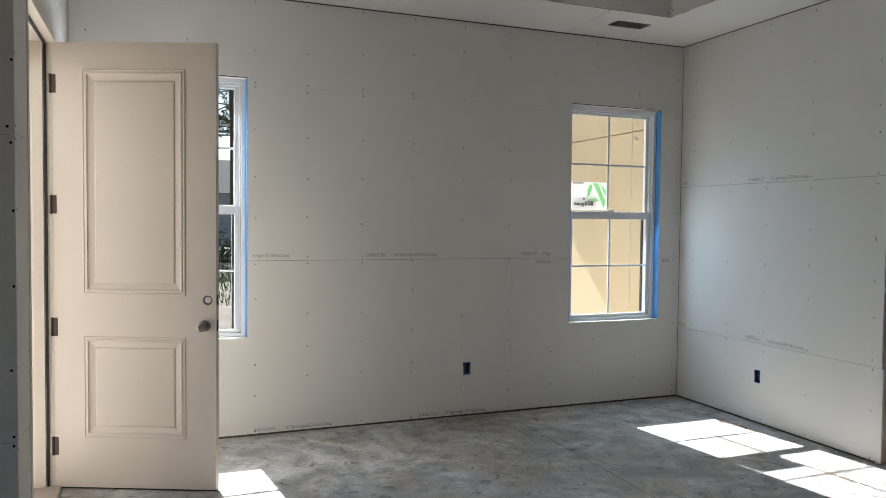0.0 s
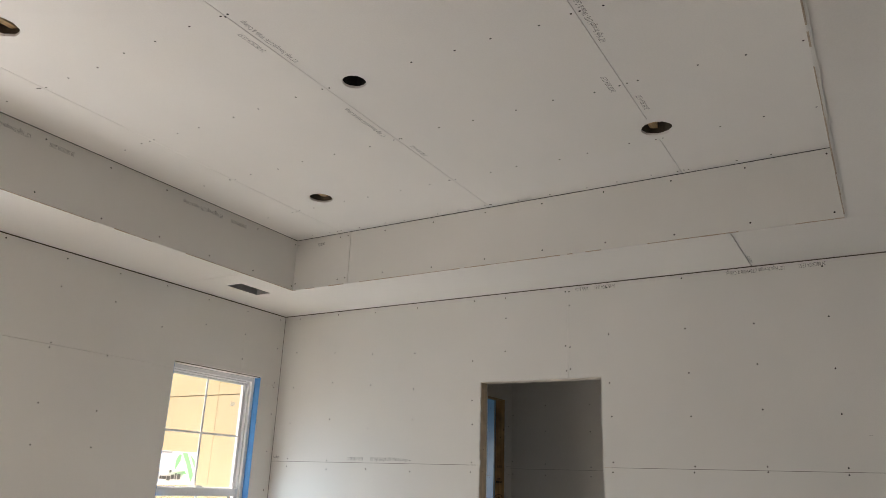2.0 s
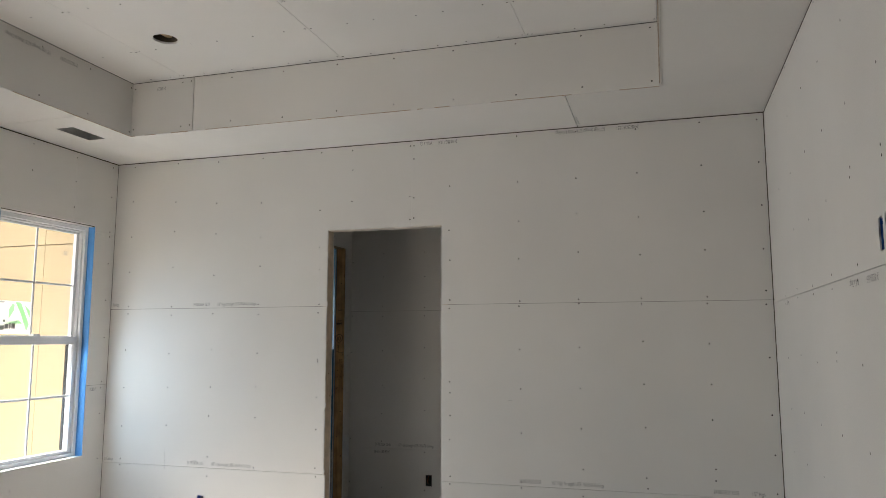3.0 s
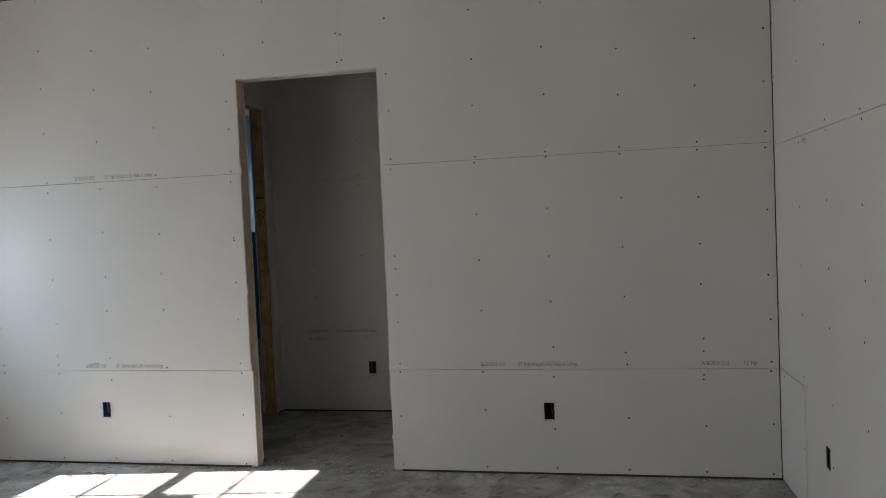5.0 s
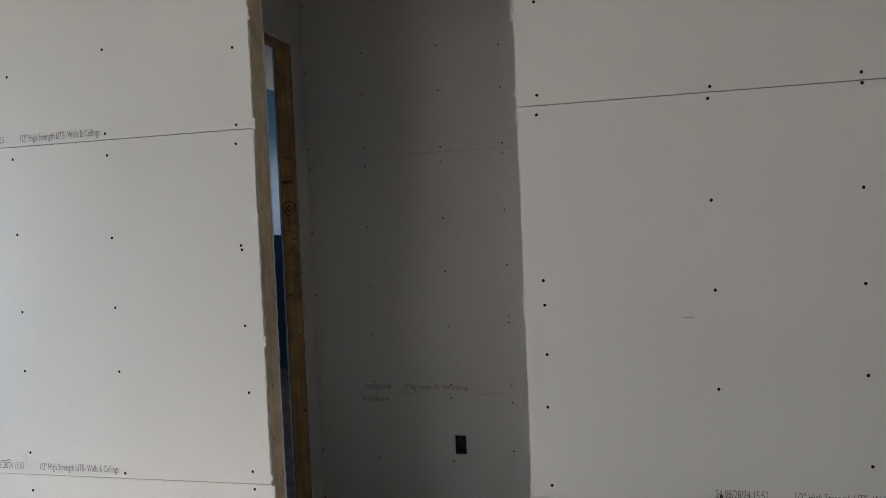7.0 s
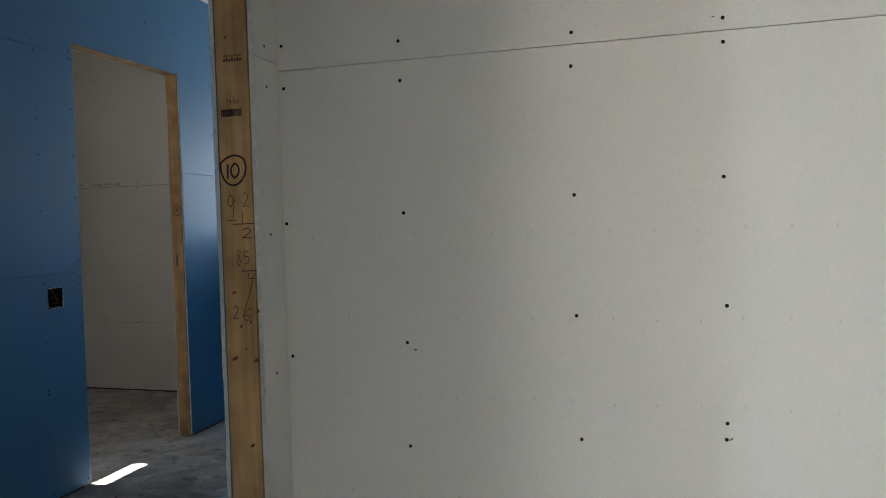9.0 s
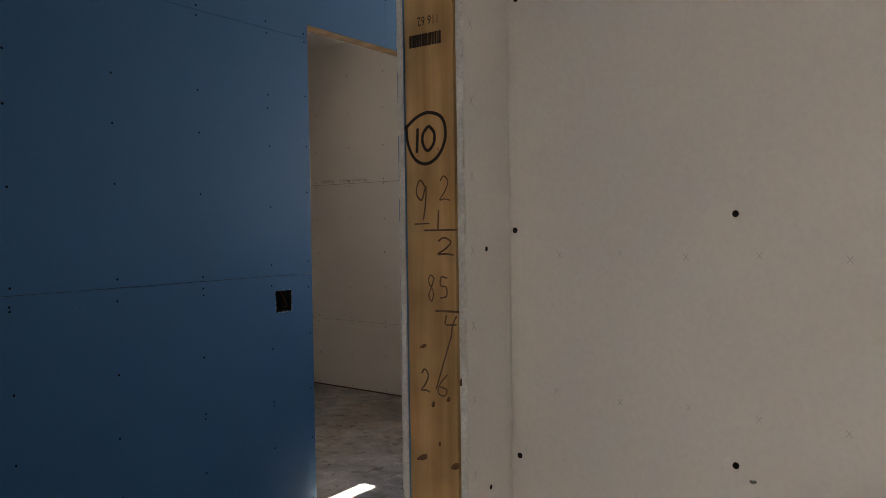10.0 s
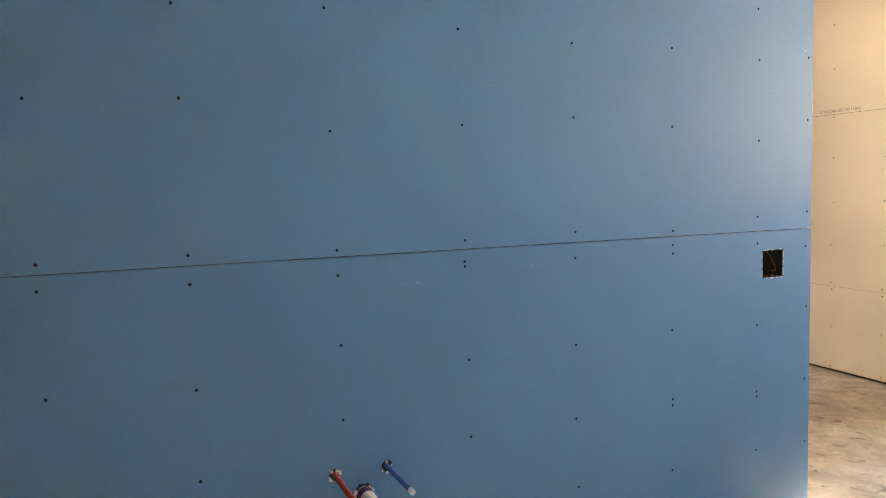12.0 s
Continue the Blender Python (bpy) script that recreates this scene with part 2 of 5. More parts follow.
STICKGREY = mat("grey_print", (0.42, 0.42, 0.41), 0.6, 0.03, 8, 100, 0.0, 0.0)
STICKINK = mat("black_sticker_ink", (0.05, 0.05, 0.05), 0.6, 0.03, 8, 100, 0.0, 0.0)
STICKDARK = mat("dark_print", (0.04, 0.05, 0.05), 0.6, 0.03, 8, 100, 0.0, 0.0)
CHALK = mat("white_pencil_mark", (0.7, 0.7, 0.68), 0.8, 0.03, 8, 100, 0.0, 0.0)
FAINT = mat("faint_grey_ink", (0.49, 0.485, 0.47), 0.9, 0.1, 60, 200, 0.1, 0.0)
REDCHALK = mat("red_chalk_dust", (0.37, 0.21, 0.17), 0.95, 0.3, 14, 90, 0.2, 0.0)
DUST = mat("gypsum_crumbs", (0.62, 0.60, 0.56), 0.95, 0.15, 30, 120, 0.1, 0.2)
SHINGLE = mat("roof_shingle", (0.09, 0.085, 0.08), 0.9, 0.15, 3, 60, 0.2, 0.3)
SOIL = mat("bare_soil", (0.13, 0.108, 0.085), 0.95, 0.25, 1.2, 30, 0.25, 0.6)
GRASSM = mat("grass_green", (0.10, 0.17, 0.03), 0.9, 0.3, 2.0, 50, 0.25, 0.3)
BARK = mat("pine_bark", (0.09, 0.065, 0.048), 0.9, 0.25, 6, 40, 0.25, 0.5)
LEAF = mat("tree_foliage", (0.045, 0.075, 0.028), 0.8, 0.3, 1.5, 30, 0.2, 0.0)
SIDING = mat("grey_siding", (0.34, 0.36, 0.38), 0.8, 0.05, 2, 60, 0.03, 0.05)
DARKGLASS = mat("dark_window_glass", (0.03, 0.035, 0.04), 0.1, 0.05, 2, 60, 0.0, 0.0, spec=0.5)
TAN = mat("tan_sill_metal", (0.42, 0.36, 0.30), 0.5, 0.06, 8, 90, 0.05, 0.05)
GLASS = glass_mat()
for thin, through_tone in ((PAPER, (0.8, 0.8, 0.78, 1)), (STICKGREEN, (0.35, 0.85, 0.38, 1)), (STICKGREY, (0.85, 0.84, 0.82, 1)), (STICKINK, (0.4, 0.4, 0.4, 1))):
    nt = thin.node_tree
    tl = nt.nodes.new("ShaderNodeBsdfTranslucent")
    tl.inputs[0].default_value = through_tone
    mx = nt.nodes.new("ShaderNodeMixShader")
    mx.inputs[0].default_value = 0.5 if thin is PAPER else 0.85
    nt.links.new(nt.nodes["Principled BSDF"].outputs[0], mx.inputs[1])
    nt.links.new(tl.outputs[0], mx.inputs[2])
    nt.links.new(mx.outputs[0], nt.nodes["Material Output"].inputs[0])



# ---- building helpers ----
def box(bm, x0, y0, z0, x1, y1, z1):
    if x0 > x1: x0, x1 = x1, x0
    if y0 > y1: y0, y1 = y1, y0
    if z0 > z1: z0, z1 = z1, z0
    v = [bm.verts.new(c) for c in ((x0, y0, z0), (x1, y0, z0), (x1, y1, z0), (x0, y1, z0), (x0, y0, z1), (x1, y0, z1), (x1, y1, z1), (x0, y1, z1))]
    for q in ((0, 3, 2, 1), (4, 5, 6, 7), (0, 1, 5, 4), (1, 2, 6, 5), (2, 3, 7, 6), (3, 0, 4, 7)):
        bm.faces.new([v[i] for i in q])
    return v


def tube(bm, a, b, r, n=10, r2=None):
    """A closed round bar from a to b."""
    a, b = Vector(a), Vector(b)
    m = (b - a).to_track_quat("Z", "Y").to_matrix()
    r2 = r if r2 is None else r2
    ra = [bm.verts.new(a + m @ Vector((r * math.cos(6.28319 * i / n), r * math.sin(6.28319 * i / n), 0))) for i in range(n)]
    rb = [bm.verts.new(b + m @ Vector((r2 * math.cos(6.28319 * i / n), r2 * math.sin(6.28319 * i / n), 0))) for i in range(n)]
    for i in range(n):
        bm.faces.new((ra[i], ra[(i + 1) % n], rb[(i + 1) % n], rb[i]))
    bm.faces.new(ra[::-1])
    bm.faces.new(rb)


def hose(bm, pts, r, n=8):
    """A round bar bent along points."""
    pts = [Vector(p) for p in pts]
    rings = []
    for i, p in enumerate(pts):
        d = (pts[min(i + 1, len(pts) - 1)] - pts[max(i - 1, 0)]).normalized()
        m = d.to_track_quat("Z", "Y").to_matrix()
        rings.append([bm.verts.new(p + m @ Vector((r * math.cos(6.28319 * k / n), r * math.sin(6.28319 * k / n), 0))) for k in range(n)])
    for a, b in zip(rings, rings[1:]):
        for k in range(n):
            bm.faces.new((a[k], a[(k + 1) % n], b[(k + 1) % n], b[k]))
    bm.faces.new(rings[0][::-1])
    bm.faces.new(rings[-1])


def smooth_path(pts, steps=6):
    """Catmull-Rom points through pts."""
    p = [Vector(q) for q in pts]
    p = [p[0] * 2 - p[1], *p, p[-1] * 2 - p[-2]]
    out = []
    for i in range(1, len(p) - 2):
        for k in range(steps):
            t = k / steps
            a, b, c, d = p[i - 1:i + 3]
            out.append(0.5 * ((2 * b) + (c - a) * t + (2 * a - 5 * b + 4 * c - d) * t * t + (3 * b - a - 3 * c + d) * t ** 3))
    out.append(p[-2])
    return out


def mesh_of(name, bm, material):
    bmesh.ops.recalc_face_normals(bm, faces=bm.faces)
    me = bpy.data.meshes.new(name)
    bm.to_mesh(me)
    bm.free()
    me.materials.append(material)
    return me


def part(name, bm, material, parent=None, label=""):
    ob = new(name, mesh_of(name, bm, material))
    if parent is not None:
        ob.parent = parent
    if label:
        ob["label"] = label
    return ob


def structure(name, bm, material, label, category):
    return tagged(part(name, bm, material), label, category, kind="structure")


def empty_thing(name, label, category, group=""):
    return tagged(new(name), label, category, group)


def minus(rect, holes):
    """The rectangle (u0, v0, u1, v1) less the holes, as rectangles."""
    u0, v0, u1, v1 = rect
    us = sorted({u0, u1, *[min(max(h[i], u0), u1) for h in holes for i in (0, 2)]})
    out = []
    for a, b in zip(us, us[1:]):
        if b - a < 1e-5:
            continue
        mid, v = (a + b) / 2, v0
        for h in sorted((h for h in holes if h[0] < mid < h[2] and h[3] > v0 and h[1] < v1), key=lambda h: h[1]):
            if h[1] > v + 1e-5:
                out.append((a, v, b, h[1]))
            v = max(v, h[3])
        if v < v1 - 1e-5:
            out.append((a, v, b, v1))
    return out


def slab(bm, axis, d0, d1, r):
    """A box that stands on the plane of a wall: axis names the wall's normal."""
    if axis == "x":
        box(bm, d0, r[0], r[1], d1, r[2], r[3])
    else:
        box(bm, r[0], d0, r[1], r[2], d1, r[3])


def at(axis, d, u, v):
    return (d, u, v) if axis == "x" else (u, d, v)


T, CORE = 0.0127, 0.089


def core(name, label, axis, d0, d1, u0, u1, z1, holes):
    bm = bmesh.new()
    for r in minus((u0, 0.0, u1, z1), holes):
        slab(bm, axis, d0, d1, r)
    return structure(name, bm, FRAMING_SHADE, label, "wall")


def screws_on(bm, axis, face, out, rects, holes, studs, rng, size=0.0054, gap=0.30, rows=None):
    """Black drywall screws along the studs of each sheet, in shallow dimples."""
    for (u0, v0, u1, v1) in rects:
        cols = [s for s in studs if u0 + 0.03 < s < u1 - 0.03] + [u0 + 0.016, u1 - 0.016]
        n = max(2, round((v1 - v0) / gap))
        levels = [v0 + (v1 - v0) * k / n for k in range(1, n)] if rows is None else [r for r in rows if v0 + 0.06 < r < v1 - 0.06]
        levels = [v0 + 0.022, *levels, v1 - 0.022]
        n = len(levels) - 1
        for s in cols:
            for k in range(n + 1):
                v = levels[k] + (rng.uniform(-0.018, 0.018) if 0 < k < n else rng.uniform(-0.008, 0.01))
                for twin in range(2 if rng.random() < 0.06 and 0 < k < n else 1):
                    u, w = s + rng.uniform(-0.012, 0.012), v + twin * 0.035
                    if any(h[0] - 0.01 < u < h[2] + 0.01 and h[1] - 0.01 < w < h[3] + 0.01 for h in holes) or w > v1 - 0.005:
                        continue
                    ring = []
                    for i in range(7):
                        a = 6.28319 * i / 7
                        ring.append(bm.verts.new(at(axis, face + out * 0.0006, u + size * math.cos(a), w + size * 1.1 * math.sin(a))))
                    mid = bm.verts.new(at(axis, face + out * 0.0012, u, w))
                    for i in range(7):
                        bm.faces.new((ring[i], ring[(i + 1) % 7], mid))


def screw_schedule(bm, axis, face, out, columns, rows, z1, holes, rng, size):
    """Black drywall screws where the fixers set them: columns of (stud, heights), with plain rows beyond those heights."""
    for u, heights in columns:
        more = [z + rng.uniform(-0.01, 0.01) for z in rows if all(abs(z - h) > 0.1 for h in heights)]
        for z in [*heights, *more]:
            uu = u + rng.uniform(-0.004, 0.004)
            if z > z1 - 0.01 or any(h[0] - 0.01 < uu < h[2] + 0.01 and h[1] - 0.01 < z < h[3] + 0.01 for h in holes):
                continue
            ring = [bm.verts.new(at(axis, face + out * 0.0006, uu + size * math.cos(0.7854 * i), z + size * 1.05 * math.sin(0.7854 * i))) for i in range(8)]
            mid = bm.verts.new(at(axis, face + out * 0.0012, uu, z))
            for i in range(8):
                bm.faces.new((ring[i], ring[(i + 1) % 8], mid))


def sheets(wall, axis, face, into, u0, u1, z1, joints, seams, holes, material, stud0, gap=0.003, rng_seed=1, screw=0.0054, studs=None, rows=None, columns=None, tilt=None):
    """Plasterboard sheets in rows on one face of a wall. seams: row -> places of its upright joints. into: +1 or -1, from the room into the wall."""
    rng = random.Random(rng_seed)
    zs = [0.016, *joints, z1]
    studs = studs or [stud0 + 0.4064 * k for k in range(-30, 31)]
    rects = []
    for row, (a, b) in enumerate(zip(zs, zs[1:])):
        ends = [u0, *sorted(seams.get(row, ())), u1]
        for p, q in zip(ends, ends[1:]):
            g = gap * rng.uniform(0.5, 1.2)
            r = (p + (g / 3.6 if p > u0 else 0), a + (g / 2 if row else 0), q - (g / 3.6 if q < u1 else 0), b - (g / 2 if b < z1 else 0))
            bm = bmesh.new()
            for s in minus(r, holes):
                slab(bm, axis, face, face + into * T, s)
            if tilt:
                for v in bm.verts:
                    if abs(v.co.z - tilt[0]) < 0.01:
                        v.co.z += tilt[1] * ((v.co.y if axis == "x" else v.co.x) - tilt[2])
            if len(bm.faces):
                part("drywall_sheet", bm, material, wall)
                rects.append(r)
            else:
                bm.free()
    bm = bmesh.new()
    if columns:
        screw_schedule(bm, axis, face, -into, columns, rows, z1, holes, rng, screw)
    else:
        screws_on(bm, axis, face, -into, rects, holes, studs, rng, screw, rows=rows)
    ob = part("screw_heads", bm, SCREW, wall, "black drywall screws in dimples")
    ob["kind"] = "stuff"


def jamb_lining(wall, axis, d0, d1, u0, u1, ztop, sides=(1, 1), t=0.038, wood=None):
    """Bare studs and a header lining a rough opening, set a hair inside the sheet edges."""
    wood = wood or STUD
    e = 0.0032
    a, b = min(d0, d1) + T, max(d0, d1) - T
    if sides[0]:
        bm = bmesh.new()
        slab(bm, axis, a + e, b - e, (u0 - t, 0.002, u0 + 0.002, ztop + 0.02))
        part("jamb_stud", bm, wood, wall, "bare softwood jamb stud")
    if sides[1]:
        bm = bmesh.new()
        slab(bm, axis, a + e, b - e, (u1 - 0.002, 0.002, u1 + t, ztop + 0.02))
        part("jamb_stud", bm, wood, wall, "bare softwood jamb stud")
    bm = bmesh.new()
    slab(bm, axis, a + e, b - e, (u0 + 0.002, ztop - 0.002, u1 - 0.002, ztop + t))
    part("door_header", bm, PALE_HEADER if axis == "x" else STUD_X, wall, "bare softwood header")
    # broken gypsum edges along the opening
    rng = random.Random(int(1000 * abs(u0)) + 3)
    bm = bmesh.new()
    for d, dd in ((a, -T), (b, T)):
        for u, s in ((u0, 1), (u1, -1)):
            z = 0.02
            while z < ztop:
                h = rng.uniform(0.012, 0.06)
                w = rng.uniform(0.0003, 0.0032)
                slab(bm, axis, d + dd * 0.12, d + dd * rng.uniform(0.8, 0.96), (min(u, u + s * w), z, max(u, u + s * w), min(z + h, ztop)))
                z += h
    ob = part("gypsum_edge", bm, GYPSUM, wall, "ragged cut edge of the plasterboard")
    ob["kind"] = "stuff"


# ---- setting: slab, ground and walls ----
bm = bmesh.new()
box(bm, -7.4, -7.6, -0.14, 6.5, 3.2, 0.0)
floor = structure("floor", bm, CONCRETE, "bare stained grey concrete slab floor", "floor")
bm = bmesh.new()
n = 40
vs = {}
for i in range(n + 1):
    for j in range(n + 1):
        x, y = (i / n * 2 - 1), (j / n * 2 - 1)
        px, py = 900 * x * abs(x) ** 2, 900 * y * abs(y) ** 2
        vs[i, j] = bm.verts.new((px, py, -0.16 + 0.05 * noise.noise((px * 0.2, py * 0.2, 0)) * min(1, max(0, (py - 4) / 4))))
for i in range(n):
    for j in range(n):
        bm.faces.new((vs[i, j], vs[i + 1, j], vs[i + 1, j + 1], vs[i, j + 1]))
ground = structure("ground", bm, SOIL, "bare brown building-site soil", "ground")

H1, H2, TRAY = 3.04, 3.12, 3.43
W1, W2 = (-4.545, 0.69, -3.665, 2.48), (-1.10, 0.69, -0.22, 2.48)


def gang(u, v, w=0.058, h=0.098):
    return (u - w / 2, v - h / 2, u + w / 2, v + h / 2)


A_BOX, B_BOX1, B_BOX2, V_BOX = gang(-2.006, 0.373), gang(-0.918, 0.36), gang(-3.761, 0.372), gang(-2.308, 0.355)
C_BOX, C_TV1, C_TV2, BATH_BOX = gang(-0.79, 0.385), gang(-2.412, 1.905, 0.046, 0.105), gang(-2.486, 1.914, 0.046, 0.105), (2.88, 1.05, 2.985, 1.158)

# north wall with the two windows
holes = [W1, W2, A_BOX]
north = core("wall_north", "grey plasterboard wall with two windows and black screws", "y", T, 0.15, -4.76, 0.0, H1 + 0.3, holes)
sheets(north, "y", 0.0, 1, -4.757, -0.0025, H1 - 0.0085, [1.226, 2.435], {0: [-1.63], 1: [], 2: [-0.45]}, [(h[0] - 0.003, h[1] - 0.001, h[2] + 0.003, h[3] + (0.006 if h[3] > 2 else 0.002)) for h in holes], DRYWALL, -0.735, rng_seed=2, rows=[0.04, 3.0], screw=0.005, columns=[
    (-4.66, (0.4, 0.8, 1.25, 1.6, 2.0, 2.4, 2.7)), (-4.05, (2.7,)), (-3.61, (0.282, 0.5, 0.96, 1.2, 1.52, 1.808, 2.13, 2.422, 2.449, 2.668)), (-3.25, (0.404, 0.614, 0.845, 1.205, 1.25, 1.535, 1.802, 2.088, 2.405, 2.456, 2.678)),
    (-2.85, (0.406, 0.627, 0.834, 1.202, 1.25, 1.487, 1.815, 2.088, 2.413, 2.458, 2.713)), (-2.46, (0.371, 0.448, 0.693, 0.995, 1.211, 1.511, 1.835, 2.087, 2.425, 2.458, 2.742)),
    (-2.055, (0.245, 0.548, 0.784, 1.028, 1.237, 1.523, 1.83, 2.076, 2.415, 2.445, 2.805)), (-1.655, (0.179, 0.332, 0.584, 0.804, 1.21, 1.496, 1.838, 2.067, 2.428, 2.795)), (-1.26, (0.2, 0.467, 2.702)), (-0.865, (0.25, 0.55, 2.8)), (-0.455, (0.2, 0.383, 2.6, 2.8)), (-0.06, (0.3, 0.65, 1.0, 1.2, 1.25, 1.6, 1.9, 2.2, 2.42, 2.46, 2.75))])
bm = bmesh.new()
for r in minus((-4.93, -0.1, 0.0, 3.3), [W1, W2]):
    slab(bm, "y", 0.15, 0.175, r)
part("stucco", bm, STUCCO, north, "yellow stucco outer face")

# east wall with the doorway to the passage
DOOR_B = (-2.831, -0.1, -1.936, 2.40)
holes = [DOOR_B, B_BOX1, B_BOX2]
east = core("wall_east", "grey plasterboard wall with a rough doorway", "x", T, T + CORE, -5.0125, 0.0, H1 + 0.3, [(-2.878, -0.1, -1.902, 2.438), B_BOX1, B_BOX2])
EAST_SOUTH = [(-4.957, (0.31, 0.6, 0.65, 0.88, 1.12, 1.47, 1.80, 1.885, 2.15, 2.43, 2.71)), (-4.61, (0.296, 0.555, 0.58, 0.71, 0.78, 1.08, 1.30, 1.555, 1.81, 1.853, 2.156, 2.407, 2.714)),
              (-4.20, (0.337, 0.64, 0.706, 1.02, 1.295, 1.57, 1.813, 1.85, 2.137, 2.39, 2.69)), (-3.795, (0.27, 0.57, 0.74, 1.0, 1.26, 1.53, 1.82, 1.85, 2.17, 2.435, 2.68)),
              (-3.39, (0.376, 0.60, 0.637, 0.957, 1.25, 1.514, 1.81, 1.844, 2.137, 2.40, 2.68)), (-2.89, (0.336, 0.6, 0.65, 0.896, 1.06, 1.214, 1.29, 1.8, 1.86, 2.143, 2.358, 2.68)), (-2.62, (2.46, 2.61, 2.9)), (-2.59, (2.45, 2.62))]
EAST_NORTH = [(-2.13, (2.61, 2.85)), (-1.872, (0.333, 0.595, 0.656, 0.93, 1.16, 1.42, 1.435, 1.78, 1.844, 2.104, 2.272, 2.555)), (-1.365, (0.32, 0.632, 1.0, 1.23, 1.48, 1.773, 1.85, 2.145, 2.37, 2.64)),
              (-0.965, (0.553, 0.695, 1.0, 1.22, 1.506, 1.783, 2.084, 2.413, 2.658)), (-0.583, (0.336, 0.596, 0.654, 0.713, 0.92, 1.21, 1.472, 1.775, 1.842, 2.158, 2.448, 2.69)), (-0.17, (0.297, 0.6, 0.65, 0.9, 1.2, 1.5, 1.79, 1.85, 2.13, 2.42, 2.715))]
sheets(east, "x", 0.0, 1, -4.995, -0.0015, H1 - 0.007, [0.613, 1.828], {0: [], 1: [], 2: [-2.605]}, holes, DRYWALL, -0.56, rng_seed=3, columns=EAST_SOUTH + EAST_NORTH, rows=[0.035, 3.0], screw=0.005)
sheets(east, "x", 2 * T + CORE, -1, -3.06, -1.547, H1, [0.615, 1.83], {}, [DOOR_B], DRYWALL, -0.56, rng_seed=4)
sheets(east, "x", 2 * T + CORE, -1, -1.43, 0.70, H2, [1.23, 2.45], {}, [], BLUEWALL, -0.56, rng_seed=5)
jamb_lining(east, "x", 0.0, 2 * T + CORE, -2.831, -1.936, 2.40, wood=STUD_GREY)

# south wall with the entrance gap
GAP_C = (-4.78, -0.1, -3.62, 2.42)
holes = [GAP_C, C_BOX, C_TV1, C_TV2]
south = core("wall_south", "grey plasterboard wall with two raised box cut-outs", "y", -5.0 - T, -5.0 - T - CORE, -7.2, 0.1, H1 + 0.3, [(-4.818, -0.1, -3.582, 2.458), C_BOX, C_TV1, C_TV2])
PATCH_C = (-0.462, -0.1, 0.1, 0.622)
sheets(south, "y", -5.0, -1, -7.198, -0.0015, H1 - 0.008, [1.808], {0: [-3.31], 1: []}, [*holes, PATCH_C], DRYWALL, -0.5, gap=0.0026, rng_seed=6, studs=[-0.45, -0.86, -1.26, -1.665, -2.083, -2.48, -2.862, -3.253, -5.1, -5.5, -6.0, -6.5], rows=[0.35, 0.65, 0.955, 1.2, 1.49, 2.145, 2.45, 2.75])
sheets(south, "y", -5.0, -1, -0.457, -0.0005, 0.617, [], {}, holes, DRYWALL, -0.5, rng_seed=26)
sheets(south, "y", -5.0 - 2 * T - CORE, 1, -7.198, -0.003, H1 - 0.004, [1.22, 2.43], {}, [GAP_C], DRYWALL, -0.5, rng_seed=7)
jamb_lining(south, "y", -5.0, -5.0 - 2 * T - CORE, -4.78, -3.62, 2.42)

# stub wall with the outer door
DOOR_D = (-1.615, -0.1, -0.625, 2.50)
stub = core("wall_door_stub", "grey plasterboard wall beside the outer door", "x", -4.76 - T, -4.91, -1.90, 0.0, H1 + 0.3, [DOOR_D])
sheets(stub, "x", -4.76, -1, -1.9145, -0.002, H1 - 0.004, [0.62, 1.84], {}, [DOOR_D], DRYWALL, -0.4, rng_seed=8)
bm = bmesh.new()
for r in minus((-1.74, -0.1, 0.175, 3.3), [DOOR_D]):
    slab(bm, "x", -4.91, -4.935, r)
part("stucco", bm, STUCCO, stub, "yellow stucco outer face")

# wall that turns west from the stub
west_turn = core("wall_west_return", "grey plasterboard wall in shade", "y", -1.915 + T, -1.765, -7.2, -4.774, H1 + 0.3, [])
sheets(west_turn, "y", -1.915, 1, -7.198, -4.7605, H1 - 0.004, [0.62, 1.83], {}, [], DRYWALL, -5.0, rng_seed=9)
# west and hall end walls are out of view; their openings only admit fill
WEST_FILL = (-3.7, 0.9, -2.9, 2.2)
far_west = core("wall_west", "plain grey plasterboard wall, unseen, with an opening added for fill light", "x", -7.2 - T, -7.35, -7.5, -1.765, H1 + 0.3, [WEST_FILL])
sheets(far_west, "x", -7.2, -1, -7.4, -1.92, H1 - 0.004, [1.22, 2.43], {}, [WEST_FILL], DRYWALL, -2.2, rng_seed=10)
HALL_FILL = (-5.3, 0.5, -3.1, 2.45)
hall_end = core("wall_hall_end", "plain grey plasterboard wall, unseen, with an opening added for fill light", "y", -7.5 - T, -7.62, -7.2, 0.0, H1 + 0.3, [HALL_FILL])
sheets(hall_end, "y", -7.5, -1, -7.19, -0.003, H1 - 0.004, [1.22, 2.43], {}, [HALL_FILL], DRYWALL, -2.2, rng_seed=11)
hall_east = core("wall_hall_east", "plain grey plasterboard wall", "x", T, 0.11, -7.5, -5.115, H1 + 0.3, [])
sheets(hall_east, "x", 0.0, 1, -7.4, -5.117, H1 - 0.004, [1.22, 2.43], {}, [], DRYWALL, -2.2, rng_seed=12)

